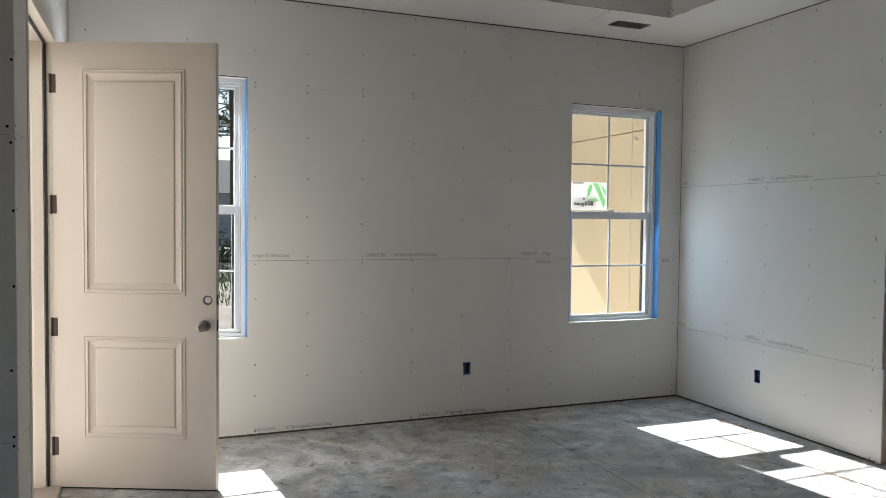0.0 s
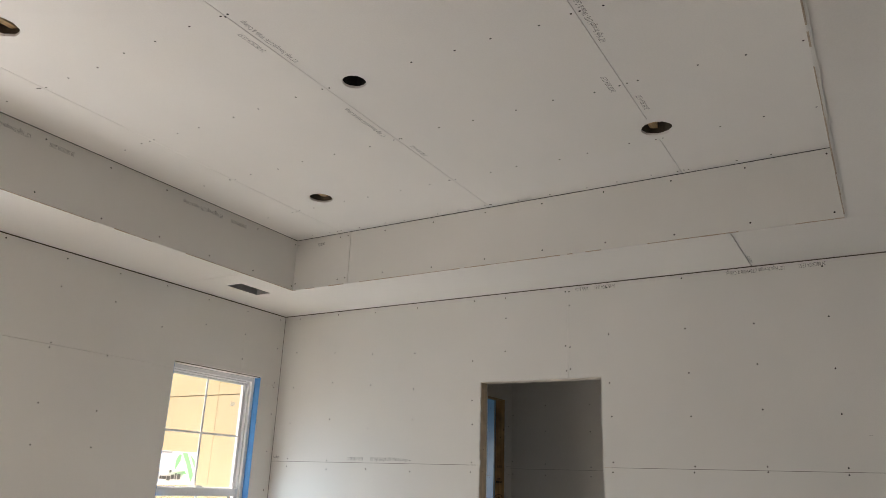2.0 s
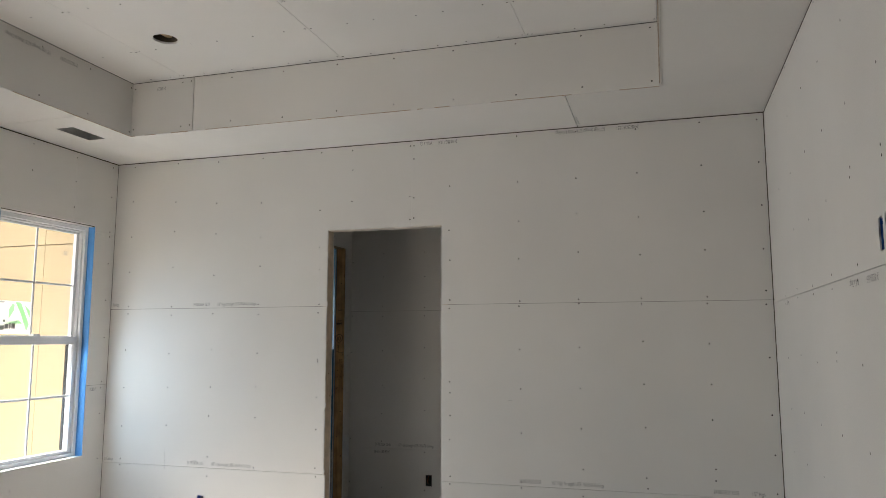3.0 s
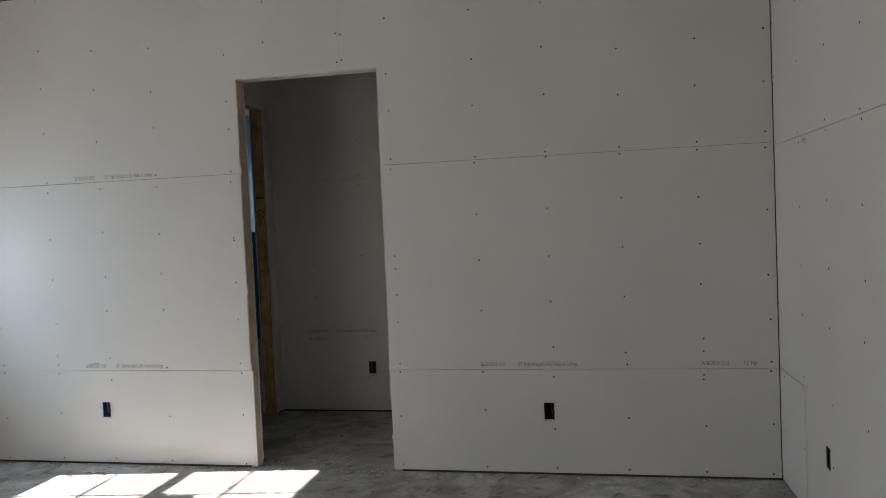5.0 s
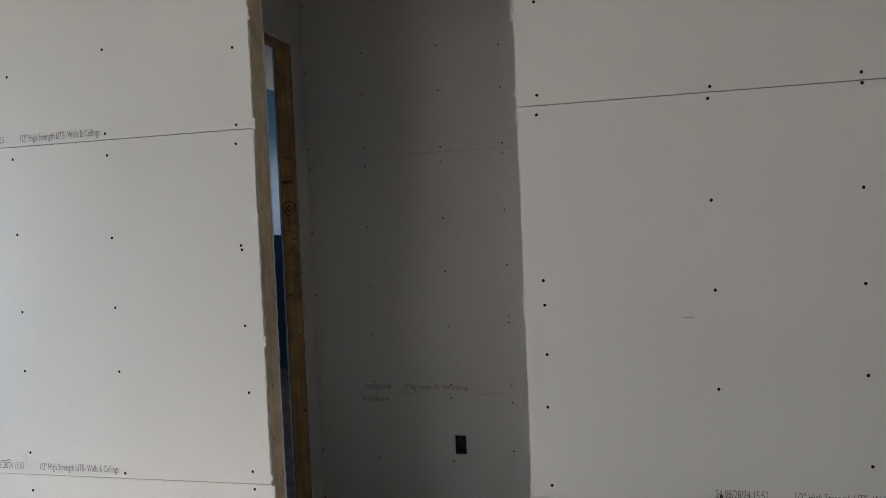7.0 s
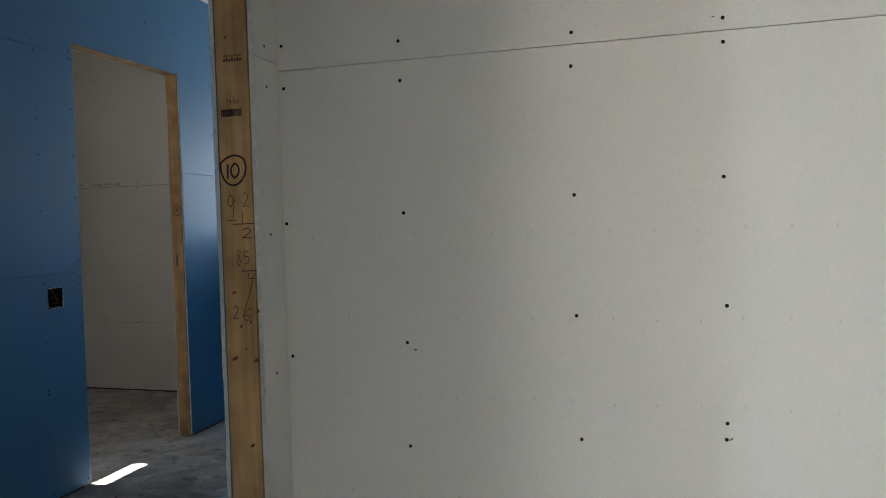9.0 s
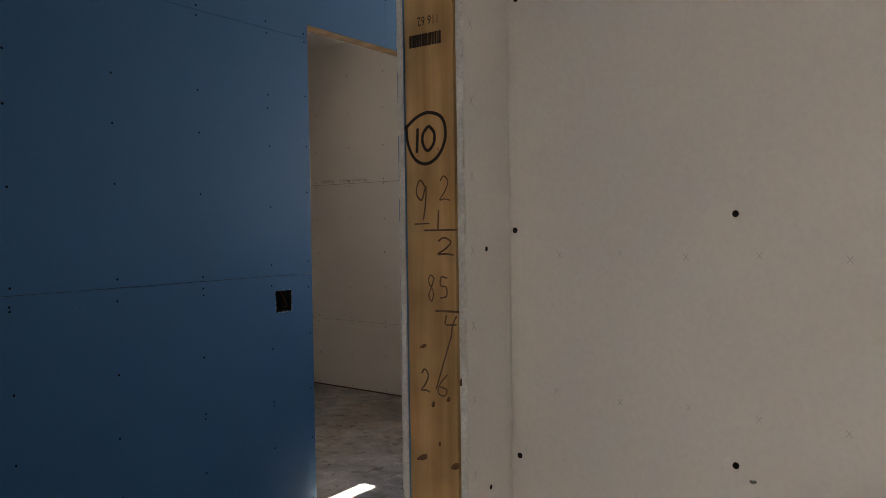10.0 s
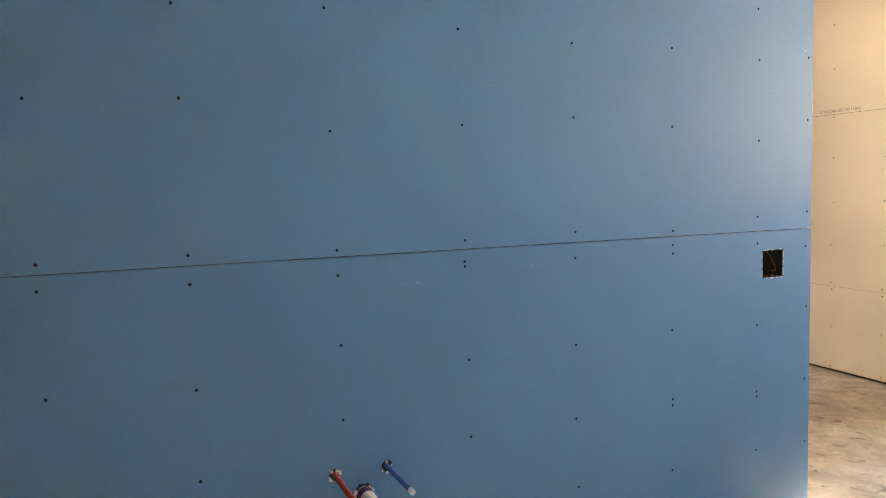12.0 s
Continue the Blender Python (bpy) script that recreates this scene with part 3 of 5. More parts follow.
# passage between bedroom and bath
passage = core("wall_passage_east", "grey plasterboard wall closing the passage", "x", 1.34 + T, 1.34 + T + CORE, -4.7, -1.545, H1 + 0.3, [V_BOX])
sheets(passage, "x", 1.34, 1, -3.07, -1.535, H1, [0.615, 1.845], {}, [V_BOX], DRYWALL, 0, gap=0.0018, rng_seed=13, screw=0.0043, rows=[0.04, 2.95], columns=[
    (-1.554, (0.31, 0.691, 1.133, 1.466, 1.801, 1.906, 2.3, 2.65)), (-1.864, (0.276, 0.582, 0.677, 0.922, 1.173, 1.484, 1.797, 1.89, 2.161, 2.378, 2.653)),
    (-2.267, (0.271, 0.596, 0.663, 0.961, 1.241, 1.512, 1.797, 1.871, 2.154, 2.379, 2.654)), (-2.578, (0.329, 0.575, 0.662, 0.977, 1.012, 1.265, 1.539, 1.821, 1.871, 2.145, 2.352, 2.669)),
    (-2.932, (0.32, 0.58, 0.66, 0.906, 0.939, 1.165, 1.441, 1.806, 1.894, 2.15, 2.4, 2.67)), (-3.055, (0.35, 0.991, 1.795, 2.2))])
DOOR_N = (0.31, -0.1, 1.22, 2.42)
DOOR_S = (0.31, -0.1, 1.195, 2.42)
pnorth = core("wall_passage_north", "plasterboard wall with a rough doorway to the bath", "y", -1.545 + T, -1.431 - T, 0.1143, 6.2, H1 + 0.3, [(0.272, -0.1, 1.258, 2.458)])
sheets(pnorth, "y", -1.545, 1, 0.116, 1.3362, H1, [0.62, 1.86], {}, [DOOR_N], DRYWALL, 0.7, gap=0.0018, rng_seed=14, screw=0.0036, rows=[0.05, 0.36, 0.6, 0.65, 2.2, 2.6, 2.9], columns=[(0.2, (0.9, 1.3, 1.7, 2.1)), (1.271, (1.103, 1.441, 1.796, 1.892)), (0.55, (2.5, 2.9)), (0.95, (2.5, 2.9))])
sheets(pnorth, "y", -1.431, -1, 0.116, 6.19, H2, [1.23, 2.45], {0: [3.6], 1: [2.4], 2: [3.6]}, [DOOR_N], BLUEWALL, 0.7, rng_seed=15)
jamb_lining(pnorth, "y", -1.545, -1.431, 0.31, 1.22, 2.42)
psouth = core("wall_passage_south", "plasterboard wall with a rough doorway", "y", -3.062 - T, -3.062 - T - CORE, 0.1143, 1.34, H1 + 0.3, [(0.272, -0.1, 1.233, 2.458)])
sheets(psouth, "y", -3.062, -1, 0.116, 1.338, H1, [0.62, 1.86], {}, [DOOR_S], DRYWALL, 0.7, rng_seed=16)
sheets(psouth, "y", -3.176, 1, 0.116, 1.338, H1, [1.22, 2.43], {}, [DOOR_S], DRYWALL, 0.7, rng_seed=17)
jamb_lining(psouth, "y", -3.062, -3.176, 0.31, 1.195, 2.42)
store_end = core("wall_store_end", "plain grey plasterboard wall", "y", -4.6 - T, -4.7, 0.1143, 1.34, H1 + 0.3, [])
sheets(store_end, "y", -4.6, -1, 0.116, 1.338, H1, [1.22, 2.43], {}, [], DRYWALL, 0.7, rng_seed=18)

# bath: blue moisture-resistant sheets, with the opening to the closet
OPEN_K = (3.13, -0.1, 4.10, 2.53)
bath = core("wall_bath_north", "blue moisture-resistant plasterboard wall with a rough doorway", "y", 0.706 + T, 0.706 + T + CORE, 0.15, 6.2, H2 + 0.3, [(3.092, -0.1, 4.138, 2.568), BATH_BOX])
sheets(bath, "y", 0.706, 1, 0.152, 3.76, H2, [1.232, 2.45], {2: []}, [OPEN_K, BATH_BOX], BLUEWALL, 2.047, gap=0.0027, rng_seed=19, screw=0.0047, tilt=(1.232, -0.0058, 3.12), rows=[0.05, 0.34, 2.14, 2.43, 2.475, 2.78, 3.06], columns=[
    (0.424, (0.36, 0.63, 0.918, 1.205, 1.275, 1.70, 1.95)), (0.794, (0.629, 0.894, 1.194, 1.275, 1.706, 1.958)), (1.214, (0.745, 0.975, 1.187, 1.264, 1.616, 1.97)),
    (1.635, (0.624, 0.881, 1.185, 1.201, 1.269, 1.634, 1.93, 2.127)), (2.042, (0.378, 0.624, 0.884, 1.185, 1.274, 1.66, 1.904, 2.105)), (2.452, (0.365, 0.612, 0.634, 0.893, 1.174, 1.205, 1.256, 1.629, 1.904, 2.094)),
    (2.855, (0.376, 0.59, 0.609, 0.872, 1.187, 1.289, 1.577, 1.877, 2.063, 2.127)), (3.105, (0.369, 0.628, 0.921, 1.162, 1.299, 1.655, 1.893, 2.152))])
sheets(bath, "y", 0.706, 1, 3.762, 6.19, H2, [0.622, 1.85], {2: []}, [OPEN_K], BLUEWALL, 4.48, gap=0.0024, rng_seed=20)
sheets(bath, "y", 0.706 + 2 * T + CORE, -1, 0.152, 5.27, H2, [1.22, 2.43], {}, [OPEN_K], DRYWALL, 2.05, rng_seed=21)
jamb_lining(bath, "y", 0.706, 0.706 + 2 * T + CORE, 3.13, 4.10, 2.53)
WB = (-0.55, 1.3, 0.6, 2.45)
bath_east = core("wall_bath_east", "blue plasterboard wall with a bath window", "x", 6.2 + T, 6.35, -1.545, 0.82, H2 + 0.3, [WB])
sheets(bath_east, "x", 6.2, 1, -1.43, 0.704, H2, [1.23, 2.45], {}, [WB], BLUEWALL, -0.2, rng_seed=22)
# unseen half wall, added to keep window light off the lower blue boards
bm = bmesh.new()
box(bm, 5.06, -0.55, 0.0, 5.17, 0.703, 1.45)
structure("wall_bath_half", bm, BLUEWALL, "unseen blue half-height partition added to shade the bath wall", "wall")

# closet behind the bath
WK = (2.2, 2.22, 3.29, 2.48)
closet = core("wall_closet_east", "grey plasterboard closet wall", "x", 5.28 + T, 5.40, 0.82, 3.0, H2 + 0.3, [])
sheets(closet, "x", 5.28, 1, 0.822, 2.998, H2, [0.624, 1.86], {}, [], DRYWALL, 1.2, rng_seed=23)
closet_n = core("wall_closet_north", "grey plasterboard closet wall with a window", "y", 3.0 + T, 3.15, 0.0, 5.40, H2 + 0.3, [WK])
sheets(closet_n, "y", 3.0, 1, 0.152, 5.278, H2, [1.226, 2.435], {}, [WK], DRYWALL, 1.2, rng_seed=24)
closet_w = core("wall_closet_west", "outer wall of yellow stucco and plasterboard", "x", 0.03, 0.14, 0.0, 3.15, H2 + 0.3, [])
sheets(closet_w, "x", 0.1527, -1, 0.822, 2.998, H2, [1.22, 2.43], {}, [], DRYWALL, 1.2, rng_seed=25)
for y0, y1 in ((0.176, 0.712), (0.716, 1.95), (1.954, 3.17)):
    for z0, z1 in ((-0.1, 1.0), (1.0, 2.383), (2.391, 3.4)):
        bm = bmesh.new()
        box(bm, 0.0, y0, z0, 0.03, y1, z1)
        part("stucco_panel", bm, STUCCO, closet_w)


# ---- ceilings ----
def ceiling_plane(name, label, rects, z, holes, material, down=True):
    """Ceiling sheets in one mesh; round holes (x, y, r) and square ones are left open."""
    bm = bmesh.new()
    cut = [(x - 1.6 * r, y - 1.6 * r, x + 1.6 * r, y + 1.6 * r) for x, y, r in holes[0]] + list(holes[1])
    for r in rects:
        for s in minus(r, cut):
            box(bm, s[0], s[1], z, s[2], s[3], z + T)
    rng = random.Random(5)
    for x, y, r in holes[0]:
        n = 32
        inner, outer, top = [], [], []
        for i in range(n):
            a = 6.28319 * i / n
            rr = r * rng.uniform(0.97, 1.03)
            inner.append(bm.verts.new((x + rr * math.cos(a), y + rr * math.sin(a), z)))
            top.append(bm.verts.new((x + rr * math.cos(a), y + rr * math.sin(a), z + T)))
            k = 1.6 * r / max(abs(math.cos(a)), abs(math.sin(a)))
            outer.append(bm.verts.new((x + k * math.cos(a), y + k * math.sin(a), z)))
        for i in range(n):
            j = (i + 1) % n
            bm.faces.new((inner[i], inner[j], outer[j], outer[i]))
            bm.faces.new((inner[i], inner[j], top[j], top[i]))
    ob = structure(name, bm, material, label, "ceiling")
    return ob


TX0, TX1, TY0, TY1 = -4.02, -0.70, -4.36, -0.70
CANS = [(-1.31, -1.437), (-2.37, -2.51), (-1.302, -3.605), (-3.41, -1.46), (-3.43, -3.605)]
VENT = (-1.0, -0.47, -0.69, -0.32)
VENT2 = (-3.97, -0.455, -3.66, -0.305)
e = 0.0016
tray_rects = []
ys = [TY0, -3.587, -2.357, -1.138, TY1]
for a, b in zip(ys, ys[1:]):
    tray_rects.append((TX0, a + e, TX1, b - e))
tray = ceiling_plane("ceiling_tray", "raised grey plasterboard tray ceiling with light holes", tray_rects, TRAY, ([(x, y, 0.056 if k == 1 else 0.076) for k, (x, y) in enumerate(CANS)], []), CEILWALL)
q = T + 0.0006
ring = [(TX1 + q, TY1 + q, 0.0, 0.0), (-1.19, TY1 + q, TX1 + q - 0.001, 0.0), (TX0 - q, TY1 + q, -1.194, 0.0), (TX1 + q, -3.81, 0.0, TY1 + q - 0.001),
        (TX1 + q, -5.0, 0.0, -3.816), (TX0 - q, -5.0, TX1 + q - 0.001, TY0 - q), (-4.76, -5.0, TX0 - q - 0.001, 0.0), (-7.2, -5.0, -4.761, -1.915)]
soffit = ceiling_plane("ceiling_soffit", "lower grey plasterboard ceiling round the tray", ring, H1, ([], [VENT, VENT2]), CEILWALL)
bm = bmesh.new()
for a, b, c, d in ((TX1, TY0 - T, TX1 + T, -1.217), (TX1, -1.2125, TX1 + T, TY1 + T), (TX0, TY1, TX1 - 0.0005, TY1 + T), (TX0 - T, TY0, TX0, TY1), (TX0, TY0 - T, TX1 - 0.0005, TY0)):
    box(bm, a, b, H1 - 0.004, c, d, TRAY - 0.0042)
riser = structure("ceiling_tray_sides", bm, DRYWALL, "upright grey plasterboard sides of the tray", "ceiling")
# torn brown paper along the lower edges of the tray
rng = random.Random(77)
for name, fixed, lo, hi in (("x", TX1, TY0, TY1), ("y", TY1, TX0, TX1), ("y", TY0, TX0, TX1), ("x", TX0, TY0, TY1)):
    bm = bmesh.new()
    u = lo
    s = -1 if fixed in (TX1, TY1) else 1
    while u < hi - 0.01:
        d = rng.uniform(0.03, 0.16)
        v = min(u + d, hi)
        if rng.random() < 0.8:
            p, q2 = sorted((fixed + s * rng.uniform(0.0008, 0.002), fixed - s * rng.uniform(0.002, 0.005)))
            h = rng.uniform(0.0012, 0.004)
            if name == "x":
                box(bm, p, u, H1 - 0.0045 - h / 2, q2, v, H1 - 0.0035 + h / 2)
            else:
                box(bm, u, p, H1 - 0.0045 - h / 2, v, q2, H1 - 0.0035 + h / 2)
        u = v
    part("torn_paper_edge", bm, KRAFT, riser, "torn brown paper along the cut edge")["kind"] = "stuff"
bm = bmesh.new()
box(bm, -7.3, -7.6, H1, 0.1, -5.114, H1 + 0.02)
structure("ceiling_hall", bm, CEILWALL, "plain grey plasterboard ceiling", "ceiling")
bm = bmesh.new()
box(bm, 0.11, -4.7, H1, 1.36, -1.50, H1 + 0.02)
structure("ceiling_passage", bm, CEILWALL, "plain grey plasterboard ceiling", "ceiling")
bm = bmesh.new()
box(bm, 0.11, -1.48, H2, 6.25, 3.05, H2 + 0.02)
structure("ceiling_bath", bm, CEILWALL, "plain white plasterboard ceiling", "ceiling")
# unseen roof slab and fascia, added to keep sky light out of the rooms
bm = bmesh.new()
box(bm, -7.4, -7.7, 3.62, 0.0, -1.67, 3.7)
box(bm, -4.93, -1.67, 3.62, 0.0, 0.17, 3.7)
box(bm, 0.0, -7.7, 3.62, 6.5, 3.2, 3.7)
structure("roof_deck", bm, SHINGLE, "unseen dark roof deck added to block the sky", "roof")
bm = bmesh.new()
for x0, y0, x1, y1 in ((-7.4, -7.7, -7.3, -1.67), (-4.93, -1.67, -4.91, 0.17), (-7.3, -1.69, -4.93, -1.67), (-4.93, 0.15, 0.0, 0.17), (-0.02, 0.17, 0.0, 3.2), (0.0, 3.16, 6.5, 3.2), (6.46, -7.6, 6.5, 3.16), (-7.3, -7.7, 6.46, -7.64)):
    box(bm, x0, y0, 3.3, x1, y1, 3.62)
structure("roof_fascia", bm, VINYL, "unseen white fascia board closing the roof edge", "roof")


# eaves of the roof, with their soffits
bm = bmesh.new()
for x0, y0, x1, y1 in ((-5.3, 0.175, -0.33, 0.58), (-0.33, 0.58, 0.0, 3.5), (-0.33, 0.175, 0.0, 0.58), (0.0, 3.17, 6.6, 3.5)):
    box(bm, x0, y0, 3.0, x1, y1, 3.05)
    box(bm, x0, y0, 3.05, x1, y1, 3.2)
structure("roof_eaves", bm, VINYL, "white boxed roof eaves over the outer walls", "roof")


# ---- windows ----
def window(i, x0, z0, x1, z1, y, sticker=False):
    """A white single-hung vinyl window with two sashes of four panes, set in the opening at wall face y."""
    w = tagged(new("window_%d" % i), "white vinyl single-hung window with grilles and blue flashing", "window", kind="structure")
    gl, gr = x0 + 0.064, x1 - 0.076
    zm = 1.588

    def bar(name, mat_, boxes, parent=w, label=""):
        bm = bmesh.new()
        for b in boxes:
            box(bm, *b)
        bmesh.ops.bevel(bm, geom=bm.edges[:], offset=0.0025, segments=1, affect="EDGES")
        return part(name, bm, mat_, parent, label)

    a, b = y + 0.062, y + 0.15
    bar("window_frame", VINYL, [(x0 + 0.003, a, z0 + 0.003, x0 + 0.03, b, z1 - 0.003), (x1 - 0.034, a, z0 + 0.003, x1 - 0.003, b, z1 - 0.003),
                                (x0 + 0.03, a, z1 - 0.036, x1 - 0.034, b, z1 - 0.003), (x0 + 0.03, a, z0 + 0.003, x1 - 0.034, b, z0 + 0.03)])
    # inner stops of the frame
    bar("jamb_liner", VINYL, [(x0 + 0.03, a + 0.02, z0 + 0.03, x0 + 0.04, b, z1 - 0.036), (x1 - 0.046, a + 0.02, z0 + 0.03, x1 - 0.034, b, z1 - 0.036),
                              (x0 + 0.04, a + 0.02, z1 - 0.05, x1 - 0.046, b, z1 - 0.036)])
    sashes = (("upper_sash", y + 0.108, y + 0.138, 1.572, z1 - 0.05, 1.612, z1 - 0.066, 2.004), ("lower_sash", y + 0.074, y + 0.104, z0 + 0.03, 1.605, z0 + 0.054, 1.546, 1.152))
    for name, ya, yb, s0, s1, g0, g1, zh in sashes:
        s = bar(name, VINYL, [(x0 + 0.041, ya, s0, gl, yb, s1), (gr, ya, s0, x1 - 0.047, yb, s1), (gl, ya, s0, gr, yb, g0), (gl, ya, g1, gr, yb, s1)])
        ym = (ya + yb) / 2
        bar("muntin", VINYL, [((gl + gr) / 2 - 0.008, ym - 0.006, g0, (gl + gr) / 2 + 0.008, ym + 0.006, g1)], s)
        bar("muntin", VINYL, [(gl, ym - 0.0055, zh - 0.008, (gl + gr) / 2 - 0.008, ym + 0.0055, zh + 0.008), ((gl + gr) / 2 + 0.008, ym - 0.0055, zh - 0.008, gr, ym + 0.0055, zh + 0.008)], s)
        for p, q in ((gl, (gl + gr) / 2), ((gl + gr) / 2, gr)):
            for r, t in ((g0, zh), (zh, g1)):
                bm = bmesh.new()
                box(bm, p, ym - 0.0015, r, q, ym + 0.0015, t)
                pane = part("pane", bm, GLASS, s)
                pane.visible_shadow = False
    bm = bmesh.new()
    box(bm, gr - 0.016, y + 0.118, z0 + 0.056, gr - 0.002, y + 0.136, 1.56)
    part("sash_track", bm, DARK, w, "dark open balance track beside the lower sash")
    bar("sash_lock", VINYL, [((gl + gr) / 2 - 0.03, y + 0.06, 1.606, (gl + gr) / 2 + 0.03, y + 0.1, 1.622)])
    for p, q in ((x0, x0 + 0.003), (x1 - 0.003, x1)):
        bm = bmesh.new()
        box(bm, p + 0.0005, y + 0.003, z0 + 0.002, q - 0.0005, y + 0.147, z1 - 0.002)
        part("flashing_tape", bm, BLUETAPE, w, "blue self-adhesive flashing on the side reveal")
    bm = bmesh.new()
    box(bm, x0 + 0.004, y + 0.014, z0 + 0.0005, x1 - 0.004, y + 0.147, z0 + 0.0028)
    box(bm, x0 + 0.004, y + 0.014, z1 - 0.0028, x1 - 0.004, y + 0.147, z1 - 0.0005)
    part("window_sill", bm, PVC, w, "pale lining of sill and head")
    # crumbs and ragged board edge along the sill
    rng = random.Random(i)
    bm = bmesh.new()
    x = x0
    while x < x1:
        d = rng.uniform(0.02, 0.09)
        box(bm, x, y - 0.0005, z0 - rng.uniform(0.001, 0.007), min(x + d, x1), y + 0.012, z0 + rng.uniform(0.0015, 0.004))
        x += d
    o = part("gypsum_edge", bm, GYPSUM, w, "ragged cut edge of the plasterboard")
    o["kind"] = "stuff"
    if sticker:
        zb, zt, xl, xr = 1.622, 1.856, gl + 0.006, (gl + gr) / 2 - 0.012
        ys = y + 0.1175
        bm = bmesh.new()
        box(bm, xl, ys, zb, xr, ys + 0.001, zt)
        st = part("sticker", bm, PAPER, w, "white paper window sticker with green arrow print")
        w_, h_ = xr - xl, zt - zb
        # green leaf-like emblem, grey print block, dark tab and thin outline, as fractions of the sheet
        shapes = ((STICKGREEN, "green printed emblem", (((0.46, 0.42), (0.45, 0.74), (0.53, 0.93), (0.59, 0.9), (0.58, 0.72)), ((0.6, 0.97), (0.74, 0.97), (0.97, 0.3), (0.91, 0.08), (0.74, 0.62)), ((0.8, 0.95), (0.98, 0.72), (0.98, 0.47)), ((0.42, 0.36), (0.72, 0.42), (0.8, 0.32), (0.45, 0.3)))),
                  (STICKGREY, "grey printed block", (((0.05, 0.06), (0.05, 0.46), (0.7, 0.46), (0.7, 0.06)),)),
                  (STICKINK, "dark printed tab", (((0.05, 0.93), (0.05, 0.99), (0.36, 0.99), (0.33, 0.93)),)))
        for k, (m_, label, polys) in enumerate(shapes):
            bm = bmesh.new()
            for n_, poly in enumerate(polys):
                bm.faces.new([bm.verts.new((xl + u * w_, ys - 0.0008 - 0.0004 * k - 0.0001 * n_, zb + v * h_)) for u, v in poly])
            part("sticker_print", bm, m_, st, label)
        bm = bmesh.new()
        for k, (u0, u1, v0, v1) in enumerate(((0.1, 0.14, 0.16, 0.26), (0.15, 0.26, 0.16, 0.25), (0.28, 0.36, 0.12, 0.25), (0.38, 0.46, 0.16, 0.3), (0.48, 0.52, 0.16, 0.34), (0.54, 0.62, 0.16, 0.32), (0.33, 0.38, 0.36, 0.43))):
            box(bm, xl + u0 * w_, ys - 0.0024, zb + v0 * h_, xl + u1 * w_, ys - 0.0018, zb + v1 * h_)
        part("sticker_print", bm, STICKINK, st, "dark bars of print")
    return w


def chalk_number(w):
    stamp(w, (-0.345, 0.128, 2.235), (-1, 0, 0), (0, 0, 1), "1061", 0.055, 0.6, CHALK, "chalk_number")["label"] = "white number written on the glass"


win_1 = window(1, *W1, 0.0)
win_2 = window(2, *W2, 0.0, True)
bm = bmesh.new()
for r in minus(WK, [(WK[0] + 0.06, WK[1] + 0.07, WK[2] - 0.06, WK[3] - 0.06)]):
    slab(bm, "y", 3.07, 3.13, r)
win_3 = structure("window_3", bm, VINYL, "white vinyl strip window high in the closet", "window")
bm = bmesh.new()
for r in minus((WB[0], WB[1], WB[2], WB[3]), [(WB[0] + 0.06, WB[1] + 0.06, (WB[0] + WB[2]) / 2 - 0.03, WB[3] - 0.06), ((WB[0] + WB[2]) / 2 + 0.03, WB[1] + 0.06, WB[2] - 0.06, WB[3] - 0.06)]):
    slab(bm, "x", 6.27, 6.33, r)
win_4 = structure("window_4", bm, VINYL, "white vinyl bath window", "window")


# ---- lettering ----
def text_mesh(body, size, squeeze, name="stamp"):
    cu = bpy.data.curves.new(name, "FONT")
    cu.body, cu.size, cu.resolution_u = body, size, 2
    ob = bpy.data.objects.new(name, cu)
    scene.collection.objects.link(ob)
    bpy.context.view_layer.update()
    me = bpy.data.meshes.new_from_object(ob.evaluated_get(bpy.context.evaluated_depsgraph_get()))
    bpy.data.objects.remove(ob)
    for v in me.vertices:
        v.co.x *= squeeze
    me.name = name
    return me


STAMPS = {}


def stamp(parent, place, reading, up, body, size=0.036, squeeze=0.56, ink=None, name="stamp"):
    key = (body, size, squeeze)
    if key not in STAMPS:
        STAMPS[key] = text_mesh(body, size, squeeze)
        STAMPS[key].materials.append(ink or INK)
    x, y = Vector(reading), Vector(up)
    z = x.cross(y)
    ob = new(name, STAMPS[key])
    ob.matrix_world = Matrix.Translation(Vector(place) + z * 0.0012) @ Matrix((x, y, z)).transposed().to_4x4()
    ob.parent = parent
    ob["label"] = "grey printed maker's line"
    return ob


chalk_number(win_2)
GRADE = '1/2" High Strength LITE- Walls & Ceilings'


def date_line(parent, axis, face, normal, u, z, flip=False, date="24 08/28/24 15:53", both=True):
    """A date and a grade line printed along a board's edge, upright or upside down. u is where the reading starts."""
    right = Vector((0, normal, 0)) if axis == "x" else Vector((-normal, 0, 0))
    up = Vector((0, 0, 1))
    if flip:
        right, up = -right, -up
    p = Vector(at(axis, face, u, z))
    stamp(parent, p, right, up, date)
    if both:
        stamp(parent, p + right * 0.215, right, up, GRADE)


date_line(east, "x", 0.0, -1, -0.787, 0.633)
stamp(east, (0, -0.02, 0.633), (0, -1, 0), (0, 0, 1), "& Ceilings")
stamp(east, (0, -0.02, 1.853), (0, -1, 0), (0, 0, 1), "Ceilings")
date_line(east, "x", 0.0, -1, -0.787, 1.845)
date_line(east, "x", 0.0, -1, -3.374, 0.633, date="24 08/28/24 15:52")
stamp(east, (0, -4.595, 0.633), (0, -1, 0), (0, 0, 1), "24 08/28/24 15:52")
stamp(east, (0, -4.815, 0.633), (0, -1, 0), (0, 0, 1), '1/2" High')
